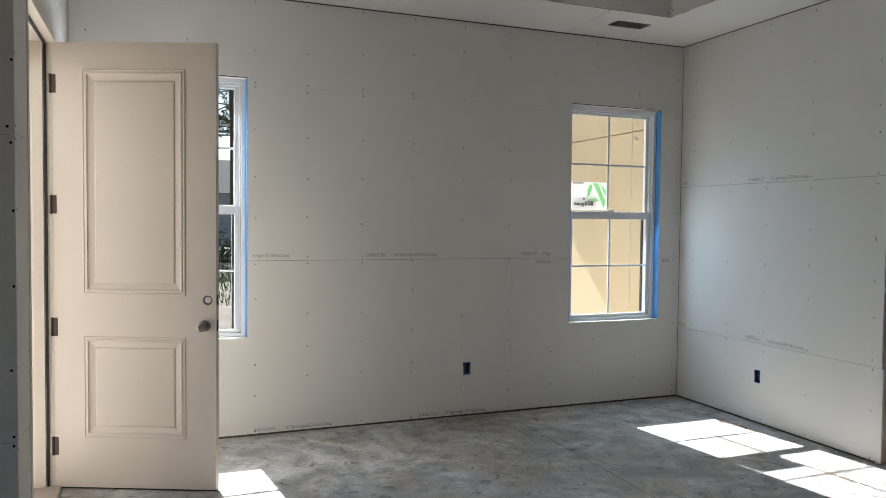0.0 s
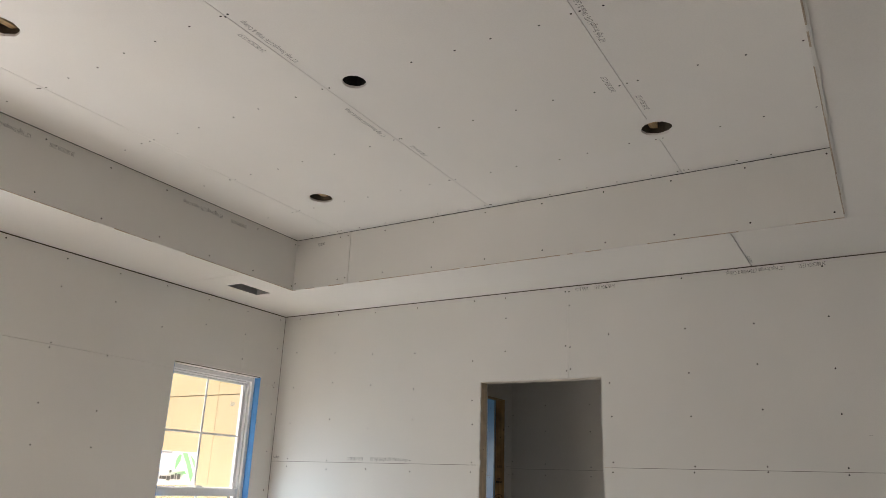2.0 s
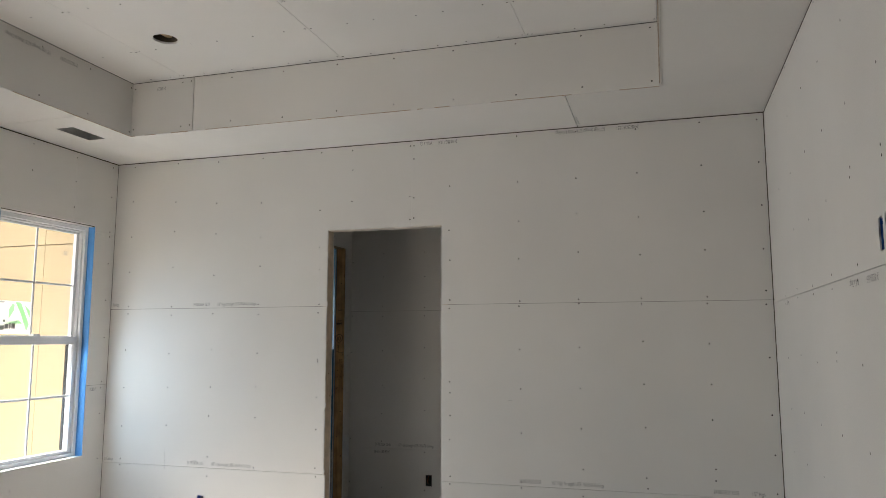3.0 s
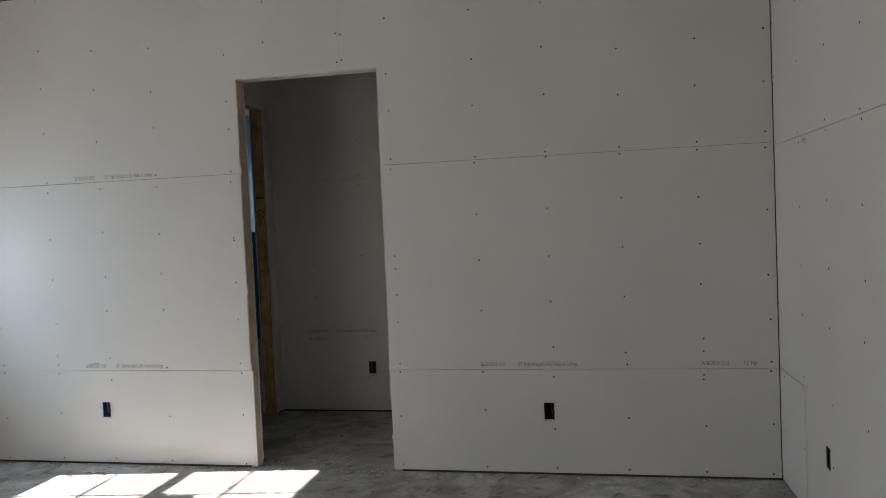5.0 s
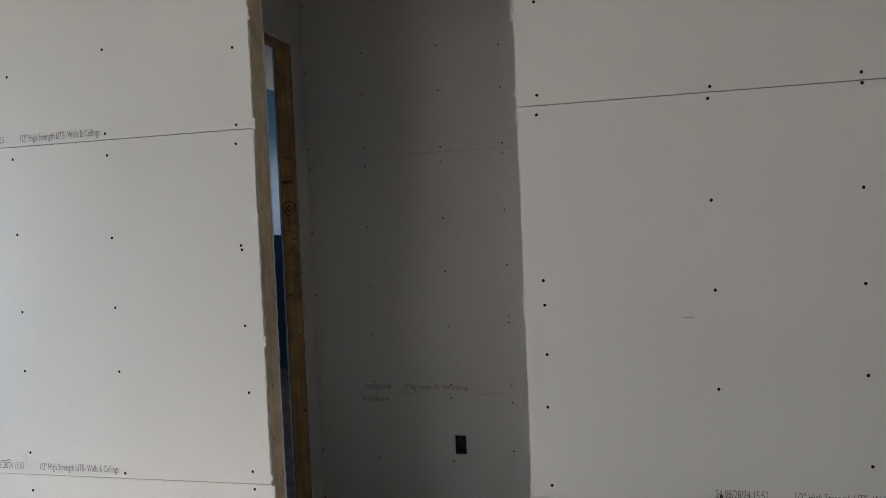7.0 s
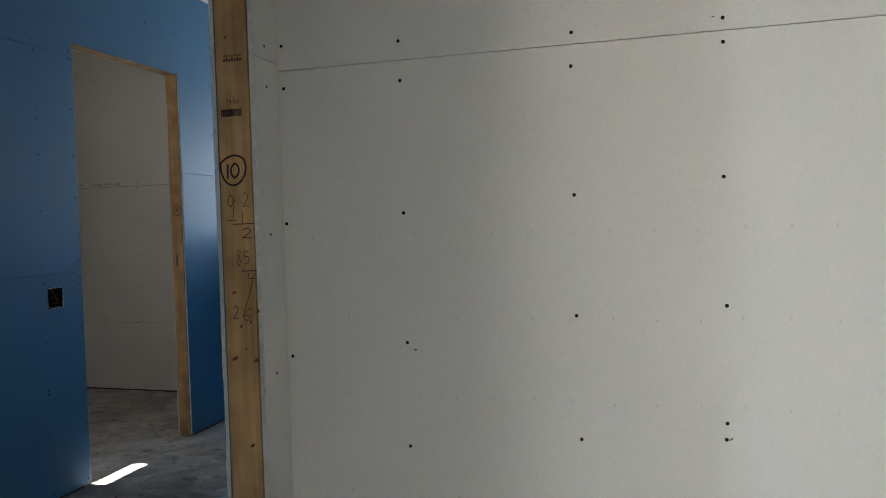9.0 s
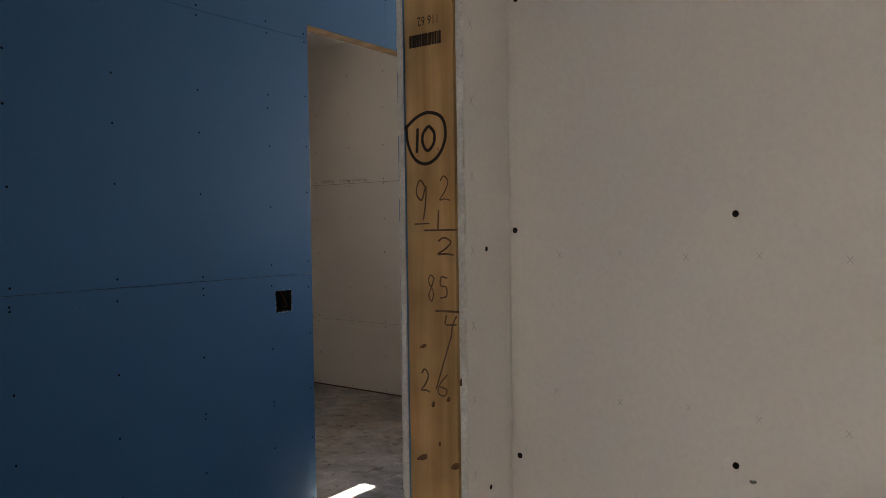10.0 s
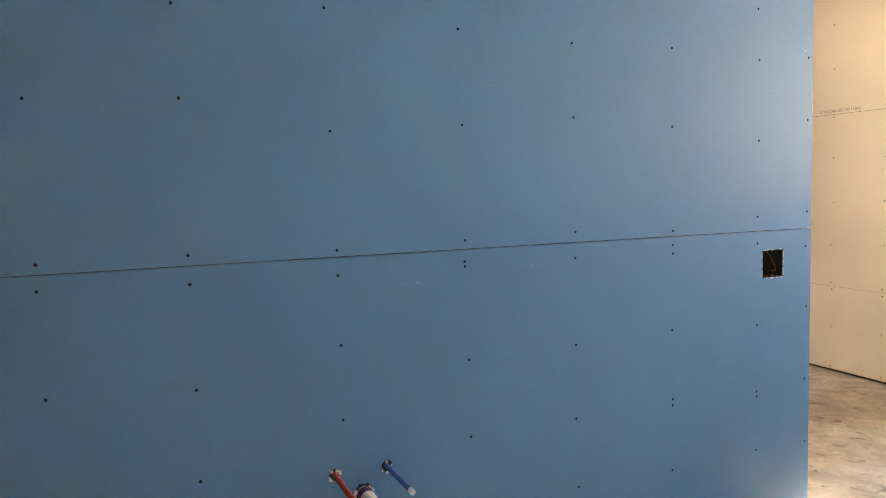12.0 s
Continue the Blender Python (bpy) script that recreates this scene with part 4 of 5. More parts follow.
stamp(east, (0, -2.95, 3.02), (0, 1, 0), (0, 0, -1), "24 08/28/24 15:51")
stamp(east, (0, -2.76, 3.02), (0, 1, 0), (0, 0, -1), "Walls & Ce")
stamp(east, (0, -4.22, 3.02), (0, 1, 0), (0, 0, -1), "24 08/28/24 15:51")
stamp(east, (0, -4.0, 3.02), (0, 1, 0), (0, 0, -1), GRADE)
stamp(north, (-3.63, 0, 1.25), (1, 0, 0), (0, 0, 1), "Strength LITE- Walls & Ceilings")
date_line(north, "y", 0.0, -1, -2.82, 1.25)
date_line(north, "y", 0.0, -1, -1.55, 1.25, both=False)
stamp(north, (-1.36, 0, 1.25), (1, 0, 0), (0, 0, 1), '1/2" High')
stamp(north, (-1.28, 0, 1.207), (-1, 0, 0), (0, 0, -1), "Walls & Ceilings")
stamp(north, (-0.11, 0, 1.207), (-1, 0, 0), (0, 0, -1), "24 08/28")
date_line(north, "y", 0.0, -1, -3.62, 0.03, date="24 08/28/24 15:55")
date_line(north, "y", 0.0, -1, -2.4, 0.03, date="24 08/28/24 15:55")
date_line(passage, "x", 1.34, -1, -1.80, 0.638, date="24 08/28/24 15:48")
stamp(passage, (1.34, -1.94, 0.598), (0, 1, 0), (0, 0, -1), "24 08/28/24 15:48")
stamp(passage, (1.34, -2.76, 0.598), (0, 1, 0), (0, 0, -1), "24 08/28/24")
for u, body in ((-0.28, "Ceilings"), (-2.05, "24 08/28/24 15:51"), (-1.80, "Walls & Ceilings"), (-3.28, "Walls & Ceilings")):
    stamp(south, (u - 0.3, -5.0, 1.79), (1, 0, 0), (0, 0, -1), body)
stamp(closet, (5.28, 2.75, 1.875), (0, -1, 0), (0, 0, 1), "24 08/28/24 15:53")
stamp(closet, (5.28, 2.54, 1.875), (0, -1, 0), (0, 0, 1), GRADE)
stamp(closet, (5.28, 2.9, 1.838), (0, 1, 0), (0, 0, -1), "Walls & Ceilings")
for u, body in ((-1.23, "29 08/29/24 20:03"), (-1.45, GRADE), (-2.55, "29 08/29/24 20:03"), (-2.8, GRADE)):
    stamp(riser, (u, TY1, TRAY - 0.05), (-1, 0, 0), (0, 0, -1), body)
stamp(riser, (TX1, -0.98, TRAY - 0.05), (0, 1, 0), (0, 0, -1), "24 08/29")
for x, y, body, d in ((-1.55, -2.40, "24 08/28/24 15:57", 1), (-1.85, -2.33, GRADE, 1), (-2.75, -2.33, "24 08/28/24 15:57", 1), (-2.62, -2.40, GRADE, 1), (-2.15, -3.63, GRADE, 1), (-1.52, -3.63, "24 08/28/24 15:57", 1), (-1.75, -3.54, "24 08/28/24 15:57", 1)):
    stamp(tray, (x, y, TRAY), (-d, 0, 0), (0, d, 0), body)
stamp(soffit, (-0.08, -3.835, H1), (-1, 0, 0), (0, 1, 0), "24 08/28/24 15:51")


def scatter_screws(parent, name, pts, nz=(0, 0, -1), size=0.0052):
    nz = Vector(nz)
    a = nz.orthogonal().normalized()
    b = nz.cross(a)
    bm = bmesh.new()
    for p in pts:
        p = Vector(p)
        ringv = [bm.verts.new(p + nz * 0.0008 + size * (math.cos(0.89760 * i) * a + math.sin(0.89760 * i) * b)) for i in range(7)]
        mid = bm.verts.new(p + nz * 0.0014)
        for i in range(7):
            bm.faces.new((ringv[i], ringv[(i + 1) % 7], mid))
    ob = part(name, bm, SCREW, parent, "black drywall screws in dimples")
    ob["kind"] = "stuff"


rng = random.Random(31)
pts = []
for i, x in enumerate((-3.96, -3.62, -3.02, -2.387, -1.797, -1.193, -0.74)):
    for k in range(17):
        y = TY0 + 0.05 + k * 0.215 + rng.uniform(-0.04, 0.04)
        if y < TY1 - 0.02 and all((x - cx) ** 2 + (y - cy) ** 2 > 0.02 for cx, cy in CANS):
            pts.append((x + rng.uniform(-0.012, 0.012), y, TRAY))
    for y in ys[1:-1]:
        for s in (-0.018, 0.018):
            pts.append((x + rng.uniform(-0.008, 0.008), y + s, TRAY))
scatter_screws(tray, "screw_heads", pts)
pts = [(TX0 + 0.1 + 0.4 * k, TY1, z + rng.uniform(-0.01, 0.01)) for k in range(9) for z in (H1 + 0.035, TRAY - 0.04)]
scatter_screws(riser, "screw_heads", pts, (0, -1, 0))
pts = [(TX1, TY0 + 0.04 + 0.4 * k, z + rng.uniform(-0.01, 0.01)) for k in range(10) for z in (H1 + 0.035, TRAY - 0.04)] + [(TX1, -1.19, H1 + 0.04), (TX1, -1.19, TRAY - 0.03)]
scatter_screws(riser, "screw_heads", pts, (-1, 0, 0))

# ---- passage wall: fixing rows, pencil crosses ----
bm = bmesh.new()
for z in (1.43, 1.235, 1.045, 0.80):
    for k in range(16):
        u = -1.62 - 0.0905 * k + rng.uniform(-0.004, 0.004)
        zz = z + rng.uniform(-0.004, 0.004)
        for s in (1, -1):
            v = [bm.verts.new((1.3392, u + a_ * 0.0032, zz + s * a_ * 0.0045 + b_)) for a_, b_ in ((-1, -0.0008), (1, -0.0008), (1, 0.0008), (-1, 0.0008))]
            bm.faces.new(v)
o = part("stamp_cross", bm, FAINT, passage, "rows of small grey printed crosses")
o["kind"] = "stuff"
for z in (1.746, 1.643, 1.541, 1.44, 1.338, 1.236, 1.132, 1.03):
    bm = bmesh.new()
    for s in (1, -1):
        bm.faces.new([bm.verts.new((1.235 + a_ * 0.0042, -1.5458, z + s * a_ * 0.0065 + b_)) for a_, b_ in ((-1, -0.0011), (1, -0.0011), (1, 0.0011), (-1, 0.0011))])
    part("stamp_cross", bm, FAINT, pnorth)


# ---- marker writing on the jamb studs ----
STROKES = {
    "0": [[(0.5, 1), (0.12, 0.7), (0.1, 0.3), (0.4, 0), (0.8, 0.25), (0.85, 0.7), (0.5, 1)]],
    "1": [[(0.55, 1), (0.5, 0.5), (0.45, 0)]],
    "2": [[(0.15, 0.8), (0.45, 1), (0.8, 0.75), (0.5, 0.35), (0.1, 0.05), (0.5, 0.08), (0.95, 0.02)]],
    "4": [[(0.2, 1), (0.1, 0.5), (0.5, 0.45), (0.9, 0.5)], [(0.9, 1.0), (0.6, 0.4), (0.5, -0.3)]],
    "5": [[(0.85, 0.95), (0.25, 1), (0.2, 0.6), (0.7, 0.55), (0.75, 0.15), (0.15, 0.02)]],
    "6": [[(0.8, 1), (0.3, 0.5), (0.2, 0.1), (0.6, 0), (0.75, 0.3), (0.3, 0.4)]],
    "8": [[(0.8, 0.9), (0.4, 1), (0.2, 0.75), (0.7, 0.35), (0.5, 0), (0.2, 0.2), (0.5, 0.55), (0.8, 0.9)]],
    "9": [[(0.8, 0.8), (0.4, 1), (0.15, 0.7), (0.5, 0.5), (0.8, 0.85), (0.75, 0.4), (0.6, 0)]],
    "-": [[(0, 0.5), (1, 0.55)]],
    "/": [[(0.9, 1.1), (0.5, 0.4), (0.1, -0.3)]],
    ".": [[(0.4, 0.05), (0.5, 0.1)]],
    "O": [[(0.0, 0.72), (0.3, 0.93), (0.62, 1.0), (0.93, 0.86), (1.0, 0.5), (0.84, 0.16), (0.55, 0.0), (0.26, 0.1), (0.08, 0.42), (0.04, 0.8)]],
    "D": [[(0.2, 0.9), (0.55, 1.0), (0.95, 0.8), (0.85, 0.35), (0.5, 0.15), (0.15, 0.3), (0.1, 0.65), (0.35, 1.05)], [(0.7, 0.3), (0.95, 0.15), (1.1, 0.12)]],
    "o": [[(0.5 + 0.5 * math.cos(0.4488 * k), 0.5 + 0.5 * math.sin(0.4488 * k)) for k in range(15)]],
}


def handwriting(parent, place, reading, up, items, name="marker_note", ink=None):
    """Marker strokes as thin ribbons. items: (character, x, y, width, height, thickness)."""
    x, y = Vector(reading), Vector(up)
    z = x.cross(y)
    o = Vector(place) + z * 0.0012
    bm = bmesh.new()
    for ch, px, py, w, h, t in items:
        for line in STROKES[ch]:
            pts = smooth_path([(px + a * w, py + b * h, 0) for a, b in line], 4)
            left, rightv = [], []
            for i, p in enumerate(pts):
                d = (pts[min(i + 1, len(pts) - 1)] - pts[max(i - 1, 0)])
                nrm = Vector((-d.y, d.x, 0)).normalized() * t / 2
                left.append(bm.verts.new(o + x * (p.x + nrm.x) + y * (p.y + nrm.y)))
                rightv.append(bm.verts.new(o + x * (p.x - nrm.x) + y * (p.y - nrm.y)))
            for i in range(len(pts) - 1):
                bm.faces.new((left[i], left[i + 1], rightv[i + 1], rightv[i]))
    return part(name, bm, ink or MARKER, parent, "thin brown pen sums" if ink else "black marker handwriting")


# left edge of the stud face is at y = -1.447; reading runs to -y
handwriting(pnorth, (1.2175, -1.444, 1.594), (0, -1, 0), (0, 0, 1), [
    ("O", 0.002, -0.034, 0.07, 0.07, 0.0046), ("1", 0.014, -0.018, 0.02, 0.034, 0.0046), ("0", 0.031, -0.016, 0.026, 0.034, 0.0046), (".", 0.055, -0.016, 0.01, 0.01, 0.0046)])
handwriting(pnorth, (1.2175, -1.447, 1.594), (0, -1, 0), (0, 0, 1), [
    ("9", 0.014, -0.112, 0.026, 0.056, 0.0024), ("2", 0.056, -0.086, 0.02, 0.034, 0.0018), ("-", 0.014, -0.122, 0.026, 0.01, 0.002), ("1", 0.048, -0.124, 0.014, 0.026, 0.0024),
    ("-", 0.03, -0.132, 0.056, 0.012, 0.0026), ("2", 0.05, -0.16, 0.032, 0.024, 0.0026), ("8", 0.034, -0.224, 0.016, 0.036, 0.002), ("5", 0.054, -0.22, 0.018, 0.03, 0.0022),
    ("-", 0.048, -0.243, 0.04, 0.012, 0.003), ("4", 0.062, -0.266, 0.024, 0.024, 0.0024), ("/", 0.044, -0.33, 0.034, 0.055, 0.0024), ("2", 0.02, -0.352, 0.018, 0.032, 0.0026), ("6", 0.046, -0.354, 0.026, 0.03, 0.0022)], "pen_note", PENCIL)
# small knots and nail dents in the stud
for u, z, w, h in ((0.042, 1.226, 0.0035, 0.0045), (0.068, 1.236, 0.004, 0.0035), (0.022, 1.148, 0.011, 0.0045), (0.078, 1.145, 0.008, 0.005), (0.052, 1.172, 0.0025, 0.0035), (0.089, 1.262, 0.0022, 0.006), (0.026, 1.306, 0.007, 0.003),
                   (0.028, 1.908, 0.004, 0.003), (0.06, 0.94, 0.007, 0.004), (0.03, 0.72, 0.005, 0.004), (0.07, 0.55, 0.009, 0.005), (0.05, 2.1, 0.006, 0.004)):
    bm = bmesh.new()
    bm.faces.new([bm.verts.new((1.2170, -1.447 - u - w * math.cos(0.7854 * k) * (0.7 + 0.3 * (k % 3)), z + h * math.sin(0.7854 * k) + 0.3 * w * math.cos(0.7854 * k))) for k in range(8)])
    part("knot", bm, KNOT, pnorth)
rng = random.Random(9)
for k in range(9):
    z, x, w, h = 0.4 + 0.2 * k + rng.uniform(-0.07, 0.07), rng.uniform(0.03, 0.09), rng.uniform(0.003, 0.007), rng.uniform(0.003, 0.005)
    bm = bmesh.new()
    bm.faces.new([bm.verts.new((x + w * math.cos(0.7854 * i) * (0.7 + 0.3 * (i % 3)), -1.9386, z + h * math.sin(0.7854 * i))) for i in range(8)])
    part("knot", bm, KNOT, east)
    z, x, w, h = 0.4 + 0.21 * k + rng.uniform(-0.07, 0.07), rng.uniform(0.02, 0.08), rng.uniform(0.003, 0.007), rng.uniform(0.003, 0.005)
    bm = bmesh.new()
    bm.faces.new([bm.verts.new((1.1922, -3.077 - x - w * math.cos(0.7854 * i), z + h * math.sin(0.7854 * i) * (0.7 + 0.3 * (i % 3)))) for i in range(8)])
    part("knot", bm, KNOT, psouth)
# barcode and number printed on the stud
bm = bmesh.new()
u = -1.456
for k in range(20):
    w = rng.choice((0.001, 0.0016, 0.0024))
    box(bm, 1.2172, u - w, 1.722, 1.2182, u, 1.739)
    u -= w + rng.choice((0.0008, 0.0012))
part("barcode", bm, MARKER, pnorth, "upside-down printed barcode")
stamp(pnorth, (1.2178, -1.508, 1.762), (0, 1, 0), (0, 0, -1), "116 62", 0.018, 0.75, MARKER)
bm = bmesh.new()
for k in range(7):
    box(bm, 1.2172, -1.467 - k * 0.007, 1.85, 1.2178, -1.471 - k * 0.007, 1.856 + 0.003 * (k % 2))
    box(bm, 1.2172, -1.468 - k * 0.007, 1.861, 1.2178, -1.4705 - k * 0.007, 1.866)
part("grade_stamp", bm, MARKER, pnorth, "blurred mill stamp bars")
# the facing doorway's stud
bm = bmesh.new()
u = -3.098
for k in range(18):
    w = rng.choice((0.001, 0.0016, 0.0024))
    box(bm, 1.1922, u - w, 1.727, 1.1932, u, 1.743)
    u -= w + rng.choice((0.0008, 0.0012))
part("barcode", bm, MARKER, psouth, "upside-down printed barcode")
bm = bmesh.new()
for k in range(6):
    box(bm, 1.1922, -3.1 - k * 0.008, 1.955, 1.1928, -3.104 - k * 0.008, 1.962 + 0.003 * (k % 2))
    box(bm, 1.1922, -3.101 - k * 0.008, 1.967, 1.1928, -3.1045 - k * 0.008, 1.973)
part("grade_stamp", bm, MARKER, psouth, "blurred mill stamp bars")
for u, z, w, h in ((3.115, 1.256, 0.014, 0.012), (3.12, 1.311, 0.003, 0.004), (3.105, 1.235, 0.016, 0.005)):
    bm = bmesh.new()
    bm.faces.new([bm.verts.new((1.1921, -u - w * math.cos(0.7854 * k) * (0.6 + 0.4 * (k % 3) / 2), z + h * math.sin(0.7854 * k) * (0.7 + 0.3 * (k % 2)))) for k in range(8)])
    part("knot", bm, KNOT, psouth)
handwriting(psouth, (1.1925, -3.082, 1.653), (0, -1, 0), (0, 0, 1), [("O", 0.004, -0.032, 0.066, 0.066, 0.0046), ("5", 0.018, -0.018, 0.026, 0.036, 0.0046), (".", 0.048, -0.016, 0.01, 0.01, 0.0046)])
handwriting(bath, (4.0975, 0.794, 1.589), (0, -1, 0), (0, 0, 1), [("o", 0.012, -0.035, 0.06, 0.07, 0.0035), ("9", 0.026, -0.018, 0.026, 0.036, 0.0035)])

# a long dark knot beside the mark on the closet stud
bm = bmesh.new()
bm.faces.new([bm.verts.new((4.0972, 0.772 + 0.009 * math.cos(0.7854 * k) * (0.7 + 0.3 * (k % 2)), 1.245 + 0.05 * math.sin(0.7854 * k) - 0.4 * 0.03 * math.cos(0.7854 * k))) for k in range(8)])
part("knot", bm, KNOT, bath)

# ---- outlet boxes ----
BOXN = 0


def outlet_box(axis, face, into, hole, label, shell=None):
    """An open plastic device box let into a wall, with its cables."""
    global BOXN
    BOXN += 1
    thing = empty_thing("outlet_box", label, "electrical box", "wall boxes")
    u0, v0, u1, v1 = hole
    d0, d1 = face + into * 0.004, face + into * 0.07
    t = 0.003
    bm = bmesh.new()
    for r in ((u0, v0, u0 + t, v1), (u1 - t, v0, u1, v1), (u0 + t, v0, u1 - t, v0 + t), (u0 + t, v1 - t, u1 - t, v1)):
        slab(bm, axis, d0, d1, r)
    slab(bm, axis, d1, d1 + into * t, (u0, v0, u1, v1))
    for v in (v0 + t, v1 - t - 0.008):
        slab(bm, axis, d0 + into * 0.001, d0 + into * 0.012, ((u0 + u1) / 2 - 0.006, v, (u0 + u1) / 2 + 0.006, v + 0.008))
    part("box_shell", bm, shell or BLUEBOX, thing, "open plastic shell")
    r = random.Random(BOXN)
    for m_ in ((DARK, DARK, COPPER) if shell else (WIRE, DARK, COPPER)):
        bm = bmesh.new()
        uu = r.uniform(u0 + 0.015, u1 - 0.015)
        hose(bm, smooth_path([at(axis, d1 - into * 0.002, uu, v1 - 0.015), at(axis, d1 - into * 0.03, uu + r.uniform(-0.01, 0.01), (v0 + v1) / 2 + 0.02), at(axis, d1 - into * 0.045, uu + r.uniform(-0.01, 0.01), v0 + 0.025), at(axis, d1 - into * 0.02, uu, v0 + 0.02)], 3), 0.0022, 6)
        part("cable", bm, m_, thing)
    bm = bmesh.new()
    for k in range(7):
        u = r.uniform(u0 - 0.003, u1)
        slab(bm, axis, face - into * 0.0008, face + into * 0.006, (u, v0 - r.uniform(0.001, 0.005), u + r.uniform(0.005, 0.015), v0 + 0.001))
        uu = r.uniform(u0, u1 - 0.012)
        slab(bm, axis, face - into * 0.0008, face + into * 0.006, (uu, v1 - 0.001, uu + r.uniform(0.005, 0.012), v1 + r.uniform(0.001, 0.004)))
        v = r.uniform(v0, v1 - 0.02)
        slab(bm, axis, face - into * 0.0008, face + into * 0.006, (u0 - r.uniform(0.001, 0.003), v, u0 + 0.001, v + 0.012))
        slab(bm, axis, face - into * 0.0008, face + into * 0.006, (u1 - 0.001, v, u1 + r.uniform(0.001, 0.004), v + 0.015))
    part("torn_paper_edge", bm, GYPSUM, thing, "torn paper rim of the cut-out")["kind"] = "stuff"
    return thing


outlet_box("y", 0.0, 1, A_BOX, "blue plastic outlet box in the window wall")
outlet_box("x", 0.0, 1, B_BOX1, "blue plastic outlet box beside the rough doorway")
outlet_box("x", 0.0, 1, B_BOX2, "dark outlet box cut-out in grey plasterboard", DARK)
outlet_box("x", 1.34, 1, V_BOX, "dark outlet box cut-out in the passage wall", DARK)
outlet_box("y", -5.0, -1, C_BOX, "dark outlet box cut-out near the room corner", DARK)
outlet_box("y", -5.0, -1, C_TV1, "blue plastic box high on the plain wall")
outlet_box("y", -5.0, -1, C_TV2, "dark open box high on the plain wall", DARK)
outlet_box("y", 0.706, 1, BATH_BOX, "dark double outlet box in blue plasterboard", DARK)

# ---- ceiling: light cans and the duct boot ----
def light_can(x, y, lamp):
    c = empty_thing("recessed_can", "dark recessed light housing in a round ceiling hole", "light housing", "ceiling light housings")
    bm = bmesh.new()
    n = 24
    prof = ((0.0815, TRAY + 0.014), (0.0835, TRAY + 0.05), (0.0835, TRAY + 0.14), (0.0, TRAY + 0.14))
    rings = []
    for r, z in prof[:-1]:
        rings.append([bm.verts.new((x + r * math.cos(6.28319 * i / n), y + r * math.sin(6.28319 * i / n), z)) for i in range(n)])
    for a, b in zip(rings, rings[1:]):
        for i in range(n):
            bm.faces.new((a[i], a[(i + 1) % n], b[(i + 1) % n], b[i]))
    bm.faces.new(rings[-1])
    # cans without a lamp: brown colour stands for the shade in the void
    part("housing", bm, DARK if lamp else FRAMING_SHADE, c, "black housing" if lamp else "brown cylinder coloured as the void's shade")
    bm = bmesh.new()
    if lamp:
        tube(bm, (x + 0.02, y, TRAY + 0.14), (x + 0.02, y, TRAY + 0.07), 0.018, 12)
        part("lamp_socket", bm, DARK, c)
        bm = bmesh.new()
        hose(bm, smooth_path([(x - 0.03, y - 0.03, TRAY + 0.13), (x - 0.05, y, TRAY + 0.06), (x - 0.02, y + 0.04, TRAY + 0.05), (x + 0.02, y + 0.01, TRAY + 0.08)], 5), 0.005, 8)
        part("whip_cable", bm, GALV, c)
    else:
        box(bm, x - 0.08, y + 0.015, TRAY + 0.045, x + 0.08, y + 0.05, TRAY + 0.13)
        part("joist", bm, STUD_X, c, "bare wood joist seen inside")
    return c


for k, (x, y) in enumerate(CANS):
    light_can(x, y, k == 1)
def duct_boot(x0, y0, x1, y1):
    boot = empty_thing("duct_boot", "galvanised air duct boot in the lower ceiling", "air vent", "ceiling duct boots")
    bm = bmesh.new()
    for a, b, c, d in ((x0, y0, x0 + 0.002, y1), (x1 - 0.002, y0, x1, y1), (x0 + 0.002, y0, x1 - 0.002, y0 + 0.002), (x0 + 0.002, y1 - 0.002, x1 - 0.002, y1)):
        box(bm, a, b, H1 + 0.002, c, d, H1 + 0.15)
    box(bm, x0, y0, H1 + 0.15, x1, y1, H1 + 0.152)
    part("boot_sides", bm, GALV, boot)
    # solid black disc stands for the shade inside the duct's open end
    bm = bmesh.new()
    tube(bm, ((x0 + x1) / 2, (y0 + y1) / 2, H1 + 0.149), ((x0 + x1) / 2, (y0 + y1) / 2, H1 + 0.13), 0.065, 20)
    part("mouth_shade", bm, DARK, boot)


duct_boot(*VENT)
duct_boot(*VENT2)

# ---- outer door ----
door = tagged(new("door_1"), "primed cream two-panel outer door standing ajar", "door", kind="structure")


